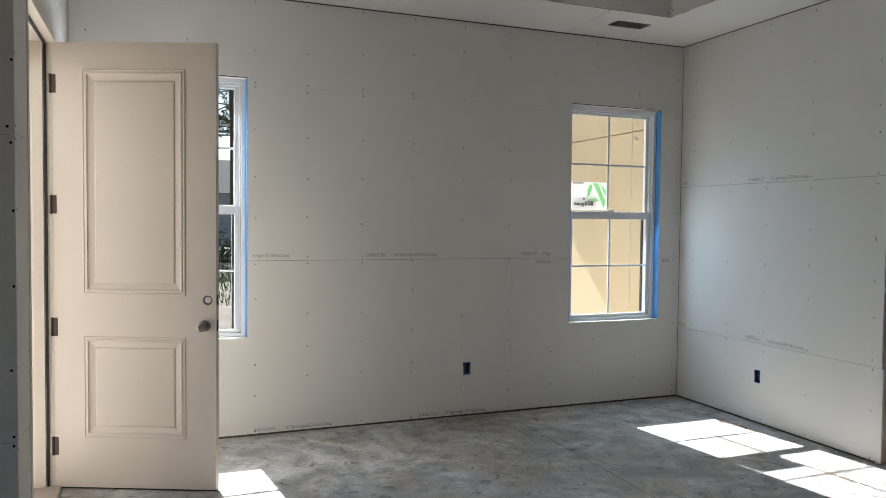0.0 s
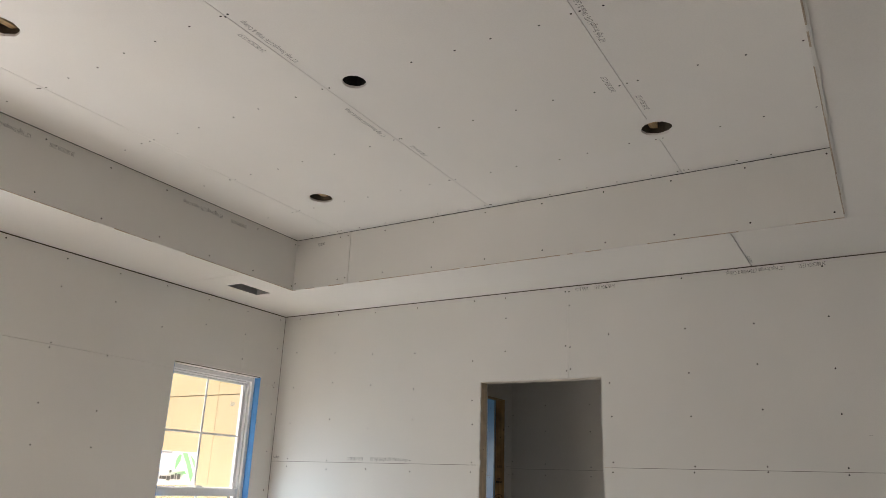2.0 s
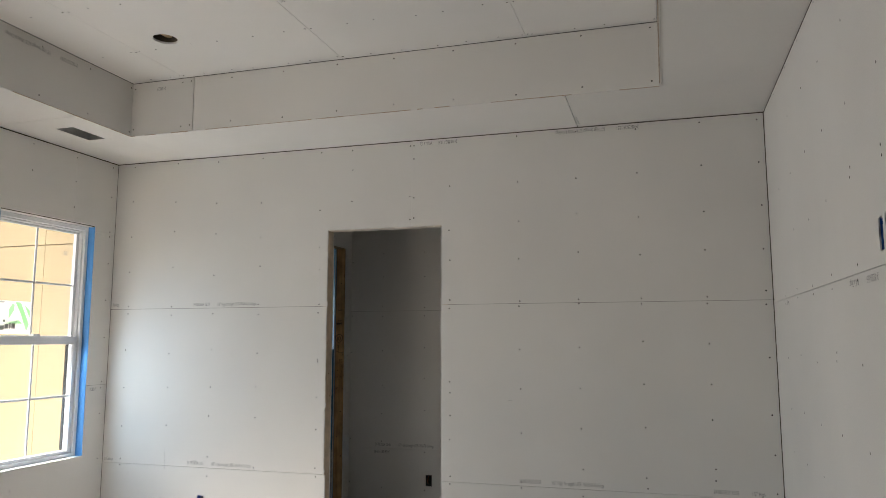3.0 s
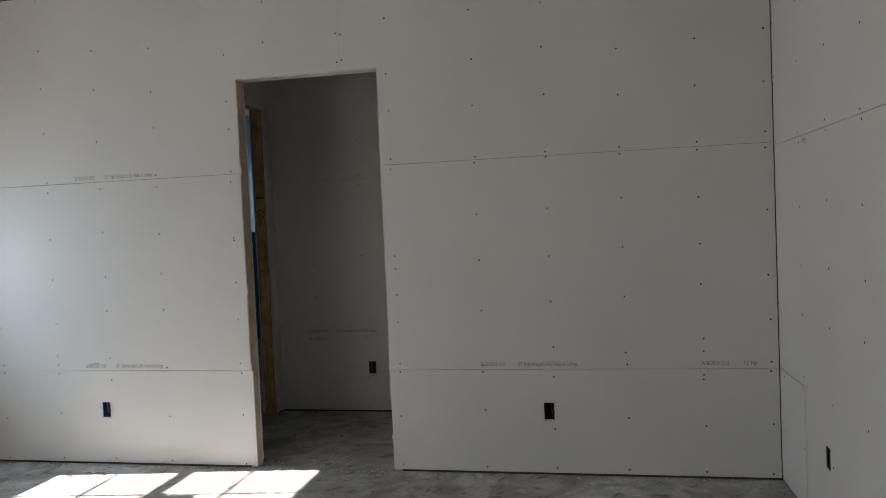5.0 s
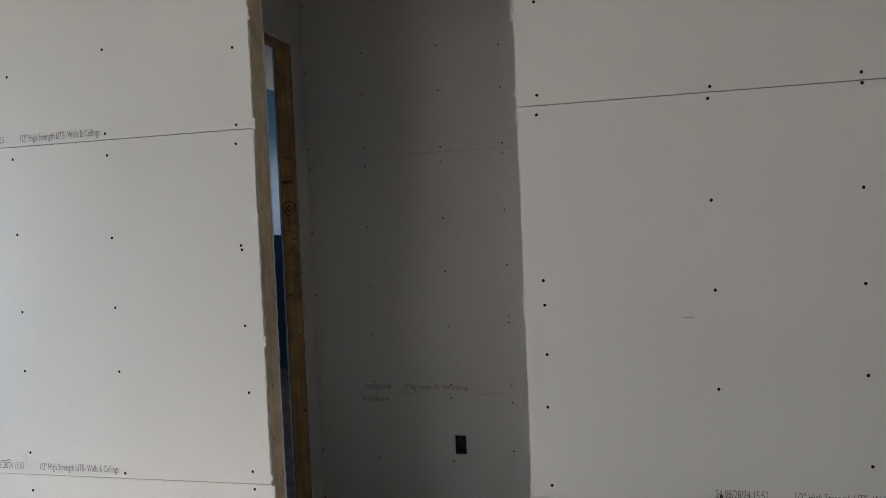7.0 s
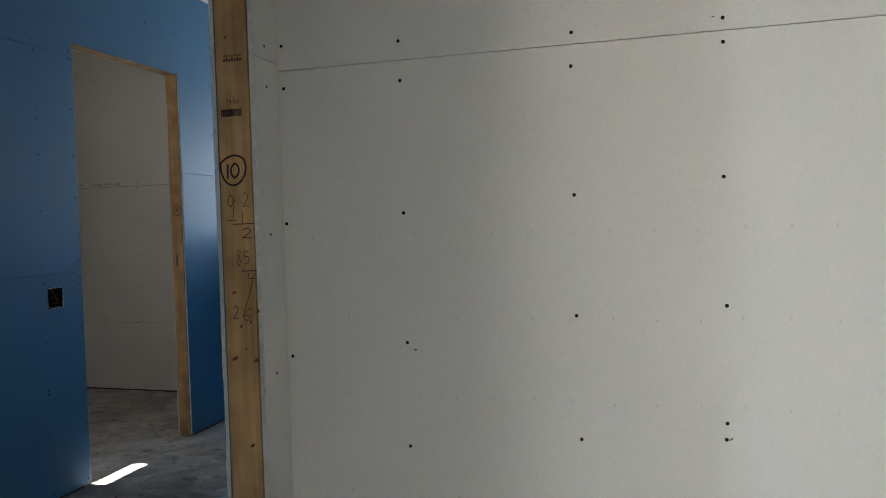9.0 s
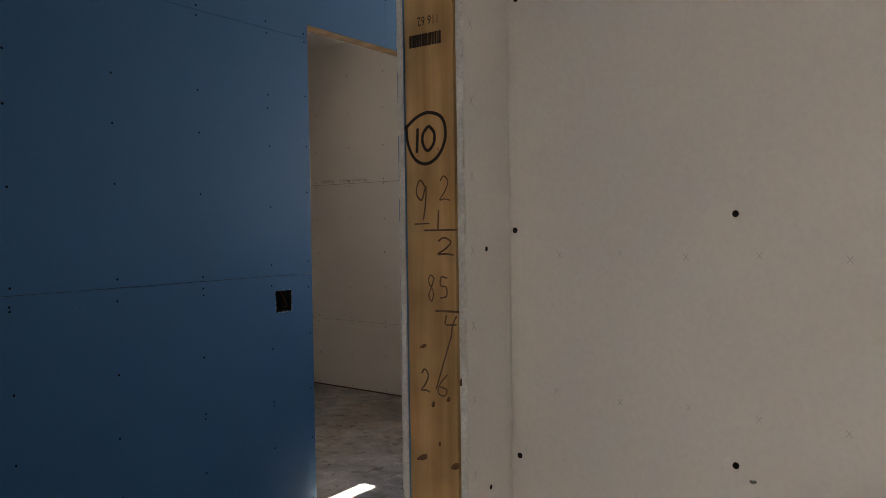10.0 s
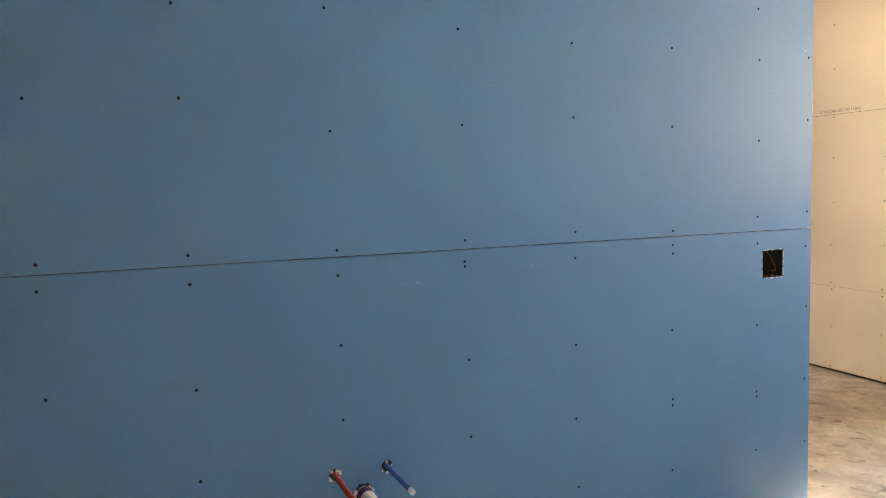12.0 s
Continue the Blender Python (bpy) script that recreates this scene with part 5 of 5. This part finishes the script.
def door_leaf():
    bm = bmesh.new()
    L, Hh, th = 0.905, 2.466, 0.045
    panels = [(0.165, 1.09, 0.737, 2.322), (0.165, 0.291, 0.737, 0.857)]
    rings = [(0.0, 0.0), (0.002, -0.003), (0.007, -0.004), (0.011, -0.001), (0.016, -0.001), (0.019, -0.004), (0.026, -0.004), (0.03, 0.001), (0.034, 0.003), (0.062, 0.008), (0.066, 0.004), (0.072, 0.003)]
    for side, y in ((1, 0.0), (-1, th)):
        for u0, v0, u1, v1 in minus((0.0, 0.012, L, Hh), panels):
            bm.faces.new([bm.verts.new(c) for c in ((u0, y, v0), (u1, y, v0), (u1, y, v1), (u0, y, v1))])
        for p in panels:
            prev = None
            for ins, dep in rings:
                yy = y + side * dep * 1.45
                cur = [bm.verts.new(c) for c in ((p[0] + ins, yy, p[1] + ins), (p[2] - ins, yy, p[1] + ins), (p[2] - ins, yy, p[3] - ins), (p[0] + ins, yy, p[3] - ins))]
                if prev:
                    for i in range(4):
                        bm.faces.new((prev[i], prev[(i + 1) % 4], cur[(i + 1) % 4], cur[i]))
                prev = cur
            bm.faces.new(prev)
    for a, b in (((0, 0.012), (0, Hh)), ((L, 0.012), (L, Hh)), ((0, 0.012), (L, 0.012)), ((0, Hh), (L, Hh))):
        bm.faces.new([bm.verts.new(c) for c in ((a[0], 0, a[1]), (b[0], 0, b[1]), (b[0], th, b[1]), (a[0], th, a[1]))])
    bmesh.ops.remove_doubles(bm, verts=bm.verts, dist=1e-5)
    return bm


leaf = part("door_leaf", door_leaf(), DOORPAINT, door, "cream primed leaf with two moulded panels")
LEAF_POSE = Matrix.Translation((-4.776, -0.655, 0)) @ Matrix.Rotation(radians(-23.2), 4, "Z")
leaf.matrix_world = LEAF_POSE


def leaf_part(name, bm, m_, label=""):
    return part(name, bm, m_, leaf, label)


bm = bmesh.new()
tube(bm, (0.843, 0.001, 0.925), (0.843, -0.009, 0.925), 0.031, 20, 0.029)
leaf_part("knob_rose", bm, NICKEL)
bm = bmesh.new()
tube(bm, (0.843, -0.009, 0.925), (0.843, -0.035, 0.925), 0.012, 14, 0.014)
prof = ((0.014, -0.035), (0.024, -0.041), (0.028, -0.051), (0.026, -0.061), (0.015, -0.067))
rings = [[bm.verts.new((0.843 + r * math.cos(0.314159 * i), y, 0.925 + r * math.sin(0.314159 * i))) for i in range(20)] for r, y in prof]
for a, b in zip(rings, rings[1:]):
    for i in range(20):
        bm.faces.new((a[i], a[(i + 1) % 20], b[(i + 1) % 20], b[i]))
bm.faces.new(rings[-1])
leaf_part("door_knob", bm, NICKEL, "round satin nickel knob")
# no real bore: brown disc paints its shaded rim, pale disc the daylight
bm = bmesh.new()
tube(bm, (0.859, 0.0005, 1.065), (0.859, -0.001, 1.065), 0.027, 24)
leaf_part("bolt_hole_disc", bm, SOIL, "flat brown disc for the shaded deadbolt bore")
bm = bmesh.new()
tube(bm, (0.862, -0.0008, 1.068), (0.862, -0.002, 1.068), 0.018, 20)
leaf_part("bolt_hole_disc", bm, DUST, "pale disc painted as the daylight through the bore")
for z, h in ((0.925, 0.06), (1.065, 0.055)):
    bm = bmesh.new()
    box(bm, 0.9045, 0.010, z - h / 2, 0.9065, 0.035, z + h / 2)
    leaf_part("latch_plate", bm, DARK)
for z in (2.243, 1.583, 0.907, 0.242):
    bm = bmesh.new()
    box(bm, -0.012, -0.004, z - 0.05, 0.02, -0.0005, z + 0.05)
    tube(bm, (-0.008, -0.004, z - 0.052), (-0.008, -0.004, z + 0.052), 0.007, 10)
    leaf_part("hinge", bm, BRONZE, "dark bronze butt hinge")
bm = bmesh.new()
box(bm, 0.004, 0.01, 0.002, 0.905, 0.035, 0.013)
leaf_part("door_sweep", bm, DARK)

for y0, y1, z1 in ((-0.656, -0.627, 2.47), (-1.613, -1.584, 2.47)):
    bm = bmesh.new()
    box(bm, -4.885, y0, 0.0, -4.755, y1, z1)
    s = 0.012 if y0 > -1 else -0.012
    box(bm, -4.875, (y0 if y0 > -1 else y1) - s, 0.0, -4.82, (y0 if y0 > -1 else y1), z1)
    bmesh.ops.bevel(bm, geom=bm.edges[:], offset=0.0015, segments=1, affect="EDGES")
    part("door_jamb", bm, JAMBPAINT, door, "primed cream jamb")
bm = bmesh.new()
box(bm, -4.94, -0.657, -0.02, -4.886, -0.627, 2.49)
box(bm, -4.94, -1.613, -0.02, -4.886, -1.583, 2.49)
part("stucco_return", bm, STUCCO, door, "yellow stucco return beside the jamb")
bm = bmesh.new()
box(bm, -4.885, -1.584, 2.462, -4.755, -0.656, 2.492)
part("door_head", bm, JAMBPAINT, door, "primed cream head jamb")
bm = bmesh.new()
box(bm, -4.815, -0.668, 0.02, -4.803, -0.657, 2.46)
box(bm, -4.815, -1.583, 0.02, -4.803, -1.572, 2.46)
box(bm, -4.815, -1.572, 2.45, -4.803, -0.668, 2.461)
part("weather_strip", bm, DARK, door, "dark rubber weather strip")
bm = bmesh.new()
box(bm, -4.95, -1.584, 0.001, -4.745, -0.656, 0.018)
bmesh.ops.bevel(bm, geom=bm.edges[:], offset=0.004, segments=2, affect="EDGES")
part("threshold", bm, TAN, door, "tan metal threshold")
bm = bmesh.new()
box(bm, -4.80, -1.5845, 0.89, -4.77, -1.578, 0.95)
part("strike_plate", bm, DARK, door)

# ---- cord on the plain wall ----
cord = smooth_path([(-3.47, -4.975, 1.52), (-3.41, -4.98, 1.485), (-3.39, -4.982, 1.462), (-3.42, -4.982, 1.43), (-3.43, -4.982, 1.40), (-3.40, -4.982, 1.374), (-3.362, -4.982, 1.36), (-3.352, -4.982, 1.332), (-3.327, -4.982, 1.311), (-3.257, -4.982, 1.29), (-3.238, -4.982, 1.268),
                    (-3.259, -4.982, 1.242), (-3.293, -4.982, 1.22), (-3.264, -4.982, 1.197), (-3.214, -4.982, 1.17), (-3.208, -4.982, 1.115), (-3.24, -4.982, 1.089), (-3.216, -4.982, 1.023), (-3.23, -4.982, 0.96),
                    (-3.22, -4.98, 0.6), (-3.235, -4.98, 0.3), (-3.22, -4.975, 0.05), (-3.19, -4.95, 0.006), (-3.12, -4.92, 0.006)], 5)
bm = bmesh.new()
hose(bm, cord, 0.0042, 8)
tagged(part("power_cord", bm, CORD), "brown rubber cord hanging in bends against the wall", "cord")

# ---- pipes in the bath wall ----
def stub_pipe(name, label, pts, r, m_, ring_r):
    p = empty_thing(name, label, "pipe")
    bm = bmesh.new()
    hose(bm, smooth_path(pts, 5), r, 14)
    part("pipe", bm, m_, p)
    bm = bmesh.new()
    x, y, z = pts[1]
    rr = random.Random(int(x * 100))
    ring_in = [bm.verts.new((x + ring_r * rr.uniform(0.85, 1.15) * math.cos(0.5236 * i), 0.7052, z + ring_r * rr.uniform(0.85, 1.25) * math.sin(0.5236 * i))) for i in range(12)]
    # board stays uncut; a flat black face paints the hole's shade
    bm.faces.new(ring_in)
    part("hole_shade", bm, DARK, p, "flat black patch for the shade in the cut hole")
    bm = bmesh.new()
    for i in range(12):
        a = rr.uniform(0, 6.28)
        q = (x + ring_r * math.cos(a), z + ring_r * math.sin(a) - 0.004)
        k = rr.uniform(0.0012, 0.004)
        v = box(bm, q[0] - k, 0.7025, q[1] - 1.6 * k, q[0] + k, 0.7058, q[1] + k)
        for c in v:
            c.co.x += rr.uniform(-0.5, 0.5) * k
            c.co.z += rr.uniform(-0.6, 0.6) * k
    part("torn_paper_edge", bm, GYPSUM, p, "torn pale paper rim")["kind"] = "stuff"
    return p


red = stub_pipe("supply_pipe", "red plastic hot water stub pipe in blue wall", [(1.18, 0.74, 0.58), (1.18, 0.706, 0.579), (1.183, 0.62, 0.575), (1.188, 0.52, 0.568), (1.19, 0.47, 0.564)], 0.0085, PEXRED, 0.017)
blue = stub_pipe("supply_pipe", "blue plastic cold water stub pipe with capped end", [(1.344, 0.74, 0.577), (1.345, 0.706, 0.578), (1.347, 0.62, 0.578), (1.35, 0.53, 0.578), (1.351, 0.495, 0.578)], 0.0085, PEXBLUE, 0.017)
bm = bmesh.new()
tube(bm, (1.351, 0.497, 0.578), (1.3515, 0.479, 0.578), 0.0089, 14)
part("end_cap", bm, PVC, blue, "pale end cap")
drain = stub_pipe("drain_pipe", "white plastic drain stub pipe with purple primer", [(1.27, 0.74, 0.503), (1.27, 0.706, 0.503), (1.27, 0.6, 0.503), (1.27, 0.52, 0.503)], 0.024, PVC, 0.03)
bm = bmesh.new()
tube(bm, (1.27, 0.7, 0.503), (1.27, 0.665, 0.503), 0.0245, 18)
part("primer_band", bm, PURPLE, drain, "dark purple primer band")

# torn paper lips on the cut edges of the rough doorway
rng = random.Random(12)
for u, s_, zs_ in ((-2.831, 1, (0.2, 0.52, 0.6, 0.66, 1.22, 1.79, 1.86, 2.1)), (-1.936, -1, (0.58, 0.64, 1.1, 1.84, 2.2))):
    for z in zs_:
        bm = bmesh.new()
        for k in range(5):
            a_, h_, w_ = z + rng.uniform(-0.02, 0.02), rng.uniform(0.006, 0.02), rng.uniform(0.003, 0.011)
            box(bm, -0.0025 * rng.random(), min(u, u + s_ * w_), a_, 0.006, max(u, u + s_ * w_), a_ + h_)
        part("torn_paper_lip", bm, GYPSUM, east, "torn pale paper at the cut edge")

# pencil dashes and scuffs left on the boards
for u, z, l, t in ((-3.30, 1.17, 0.03, 0.0014), (-0.83, 0.66, 0.05, 0.0016), (-0.86, 0.665, 0.012, 0.0016), (-4.32, 2.02, 0.018, 0.0012)):
    bm = bmesh.new()
    box(bm, -0.0009, u - l, z, 0.0, u, z + t)
    part("pencil_dash", bm, INK, east)

# lower board of the rough doorway, standing out past the one above
bm = bmesh.new()
box(bm, 0.0005, -1.949, 0.013, T, -1.9365, 0.609)
part("drywall_sheet", bm, DRYWALL, east)

# pale scuffs on the blue boards: short broken smears
SCUFF = mat("pale_scuff", (0.145, 0.292, 0.452), 0.8, 0.3, 40, 200, 0.2, 0.0)
rng = random.Random(21)
for u, z in [(1.759, 1.758), (2.943, 1.765), (0.917, 1.259), (1.559, 1.185), (1.462, 1.148), (1.874, 1.242), (0.978, 1.284), (3.099, 1.922), (1.883, 1.171), (1.354, 0.521)]:
    bm = bmesh.new()
    for k in range(5):
        a, b = u + rng.gauss(0, 0.018), z + rng.gauss(0, 0.004)
        l_, h_ = rng.uniform(0.004, 0.016), rng.uniform(0.0008, 0.0026)
        bm.faces.new([bm.verts.new((a + l_ * cx * rng.uniform(0.6, 1.2), 0.7052 - 0.0001 * k, b + h_ * cz * rng.uniform(0.5, 1.3) + 0.12 * l_ * cx)) for cx, cz in ((-1, 0), (-0.4, 1), (0.5, 0.8), (1, 0), (0.3, -1), (-0.6, -0.7))])
    part("scuff", bm, SCUFF, bath, "pale rubbed scuff")
# nicks beside the screws of the passage wall
for u, z in [(-2.561, 1.875), (-1.88, 1.156), (-2.584, 0.977), (-2.587, 0.979), (-1.883, 1.157), (-2.939, 0.906)]:
    bm = bmesh.new()
    bm.faces.new([bm.verts.new((1.3392, u + rng.uniform(0.0018, 0.0042) * math.cos(1.0472 * i), z + rng.uniform(0.0014, 0.003) * math.sin(1.0472 * i))) for i in range(6)])
    part("nick", bm, INK, passage)
# two pencil strokes above the outlet beside the doorway
for (u0, z0), (u1, z1) in [((-0.918, 0.701), (-0.97, 0.613)), ((-0.947, 0.699), (-0.949, 0.643))]:
    bm = bmesh.new()
    bm.faces.new([bm.verts.new((-0.0008, a, b)) for a, b in ((u0, z0), (u0 + 0.0012, z0), (u1 + 0.0012, z1), (u1, z1))])
    part("pencil_dash", bm, FAINT, east)

# ---- floor marks and crumbs ----
bm = bmesh.new()
box(bm, -1.6925, -5.0, 0.0004, -1.6895, -0.02, 0.0012)
box(bm, -4.7, -2.871, 0.0004, -1.694, -2.868, 0.0012)
part("saw_cut", bm, STICKDARK, floor, "thin sawn control joint")
bm = bmesh.new()
rng = random.Random(77)
for k in range(60):
    x, y = rng.gauss(-2.0, 0.14), -0.05 - abs(rng.gauss(0, 0.05))
    r = rng.uniform(0.006, 0.03)
    bm.faces.new([bm.verts.new((x + r * rng.uniform(0.6, 1.2) * math.cos(1.0472 * i), y + 0.4 * r * rng.uniform(0.6, 1.2) * math.sin(1.0472 * i), 0.0012)) for i in range(6)])
for k in range(25):
    x, y = -0.16 - abs(rng.gauss(0, 0.06)), rng.gauss(-0.95, 0.12)
    r = rng.uniform(0.006, 0.026)
    bm.faces.new([bm.verts.new((x + r * rng.uniform(0.6, 1.2) * math.cos(1.0472 * i), y + r * rng.uniform(0.6, 1.2) * math.sin(1.0472 * i), 0.0012)) for i in range(6)])
o = part("red_chalk", bm, REDCHALK, floor, "smeared red chalk on the slab")
o["kind"] = "stuff"
bm = bmesh.new()


def crumb(x, y, s):
    h = s * rng.uniform(0.3, 0.8)
    v = box(bm, x - s * rng.uniform(0.4, 1), y - s * rng.uniform(0.4, 1), 0.0, x + s * rng.uniform(0.4, 1), y + s * rng.uniform(0.4, 1), h)
    for q in v[4:]:
        q.co.x += rng.uniform(-0.4, 0.4) * s
        q.co.y += rng.uniform(-0.4, 0.4) * s


for k in range(170):
    crumb(rng.uniform(-4.6, -0.1), -0.012 - abs(rng.gauss(0, 0.03)), rng.uniform(0.002, 0.008))
for k in range(200):
    crumb(-0.012 - abs(rng.gauss(0, 0.035)), rng.uniform(-4.9, -0.1), rng.uniform(0.002, 0.009))
for k in range(60):
    crumb(rng.uniform(-0.1, 0.15), rng.uniform(-2.8, -1.95), rng.uniform(0.002, 0.009))
for k in range(260):
    crumb(rng.uniform(-4.6, -0.1), rng.uniform(-4.8, -0.1), rng.uniform(0.0015, 0.005))
for k in range(60):
    crumb(1.33 - abs(rng.gauss(0, 0.03)), rng.uniform(-3.0, -1.56), rng.uniform(0.002, 0.008))
for k in range(90):
    crumb(rng.uniform(2.6, 5.2), rng.uniform(-0.4, 2.9), rng.uniform(0.002, 0.007))
tagged(part("gypsum_crumbs", bm, DUST), "pale crumbs of plasterboard scattered on the slab", "debris", kind="stuff")
bm = bmesh.new()
for k in range(12):
    x, y = rng.uniform(-4.5, -1.0), rng.uniform(-0.6, -0.05)
    r = rng.uniform(0.01, 0.03)
    box(bm, x, y, 0.0, x + r, y + r * 0.4, 0.004)
tagged(part("wood_chips", bm, STUD), "small wood chips on the slab", "debris", kind="stuff")

# ---- yard beyond the windows ----
bm = bmesh.new()
rng = random.Random(9)
for k in range(9000):
    x, y = rng.uniform(-9, 5), rng.uniform(9.5, 22)
    h = rng.uniform(0.06, 0.16)
    a = rng.uniform(0, 6.28)
    dx, dy = 0.02 * math.cos(a), 0.02 * math.sin(a)
    bm.faces.new([bm.verts.new(c) for c in ((x - dx, y - dy, -0.2), (x + dx, y + dy, -0.2), (x + rng.uniform(-0.05, 0.05), y + rng.uniform(-0.05, 0.05), -0.16 + h))])
tagged(part("grass", bm, GRASSM), "bright green grass beyond the bare soil", "grass", kind="stuff")


def pine(x, y, h, seed):
    """A tall pine: tapered leaning trunk, bare lower limbs, ragged crown of small clumps of needles."""
    r = random.Random(seed)
    t = empty_thing("pine_tree", "tall dark pine tree with a bare trunk", "tree", "trees beyond the yard")
    bm = bmesh.new()
    lean = r.uniform(-0.4, 0.4)
    trunk = [(x + lean * k / 6 + r.uniform(-0.06, 0.06), y + r.uniform(-0.06, 0.06), -0.3 + h * k / 6) for k in range(7)]
    for i in range(6):
        tube(bm, trunk[i], trunk[i + 1], 0.22 * (1 - i / 7.5), 8, 0.22 * (1 - (i + 1) / 7.5))
    limbs = []
    for k in range(20):
        f = r.uniform(0.35, 0.98)
        i = min(5, int(f * 6))
        p = Vector(trunk[i]).lerp(Vector(trunk[i + 1]), f * 6 - i)
        a, ln = r.uniform(0, 6.28), (1.15 - f) * r.uniform(2.0, 4.0)
        q = p + Vector((math.cos(a) * ln, math.sin(a) * ln, r.uniform(-0.3, 0.7)))
        tube(bm, p, q, 0.05, 5, 0.015)
        limbs.append((p, q))
    part("trunk", bm, BARK, t)
    bm = bmesh.new()
    for p, q in limbs:
        for k in range(26):
            c = p.lerp(q, r.uniform(0.35, 1.08)) + Vector((r.gauss(0, 0.3), r.gauss(0, 0.3), r.gauss(0, 0.22)))
            for _ in range(5):
                d = Vector((r.gauss(0, 1), r.gauss(0, 1), r.gauss(0, 0.7))).normalized() * r.uniform(0.14, 0.3)
                s = d.orthogonal().normalized() * 0.035
                bm.faces.new([bm.verts.new(v) for v in (c - s, c + s, c + d)])
    part("crown", bm, LEAF, t)
    return t


for k, (x, y, h) in enumerate(((-4.4, 31, 15), (-2.9, 27, 14), (-1.9, 33, 17), (-0.9, 29, 15), (-3.6, 36, 18), (0.4, 34, 16), (-6.2, 33, 17), (-2.3, 40, 18), (-1.2, 42, 19))):
    pine(x, y, h, 40 + k)


def hedge(x0, x1, y):
    r = random.Random(3)
    bm = bmesh.new()
    for k in range(5200):
        c = Vector((r.uniform(x0, x1), y + r.gauss(0, 0.4), -0.2 + abs(r.gauss(0, 0.55))))
        d = Vector((r.gauss(0, 1), r.gauss(0, 1), r.gauss(0, 1))).normalized() * 0.16
        s = d.orthogonal().normalized() * 0.06
        bm.faces.new([bm.verts.new(v) for v in (c - s, c + s, c + d)])
    tagged(part("hedge", bm, LEAF), "dark shrubs along the yard's far edge", "shrubs", kind="stuff")


hedge(-9, 6, 24.5)
house = empty_thing("neighbour_house", "grey house with white trim beyond the trees", "house")
bm = bmesh.new()
for r in minus((-7.0, -0.2, 4.0, 3.2), [(-5.2, 0.7, -4.0, 2.1), (-2.6, 0.7, -1.4, 2.1), (0.8, 0.7, 2.0, 2.1)]):
    slab(bm, "y", 44.0, 44.2, r)
box(bm, -7.0, 44.2, -0.2, 4.0, 51.0, 3.2)
part("wall", bm, SIDING, house)
bm = bmesh.new()
f = [(-7.5, 43.5, 3.2), (4.5, 43.5, 3.2), (4.5, 51.5, 3.2), (-7.5, 51.5, 3.2), (-7.5, 47.5, 5.6), (4.5, 47.5, 5.6)]
v = [bm.verts.new(c) for c in f]
for q in ((0, 1, 5, 4), (3, 2, 5, 4), (0, 4, 3), (1, 5, 2), (0, 1, 2, 3)):
    bm.faces.new([v[i] for i in q])
part("roof", bm, SHINGLE, house)
for a in (-5.2, -2.6, 0.8):
    bm = bmesh.new()
    box(bm, a, 44.05, 0.7, a + 1.2, 44.15, 2.1)
    wo = part("window", bm, DARKGLASS, house)
    bm = bmesh.new()
    for r in minus((a - 0.08, 0.62, a + 1.28, 2.18), [(a, 0.7, a + 1.2, 2.1)]):
        slab(bm, "y", 43.95, 44.0, r)
    part("frame", bm, VINYL, wo)
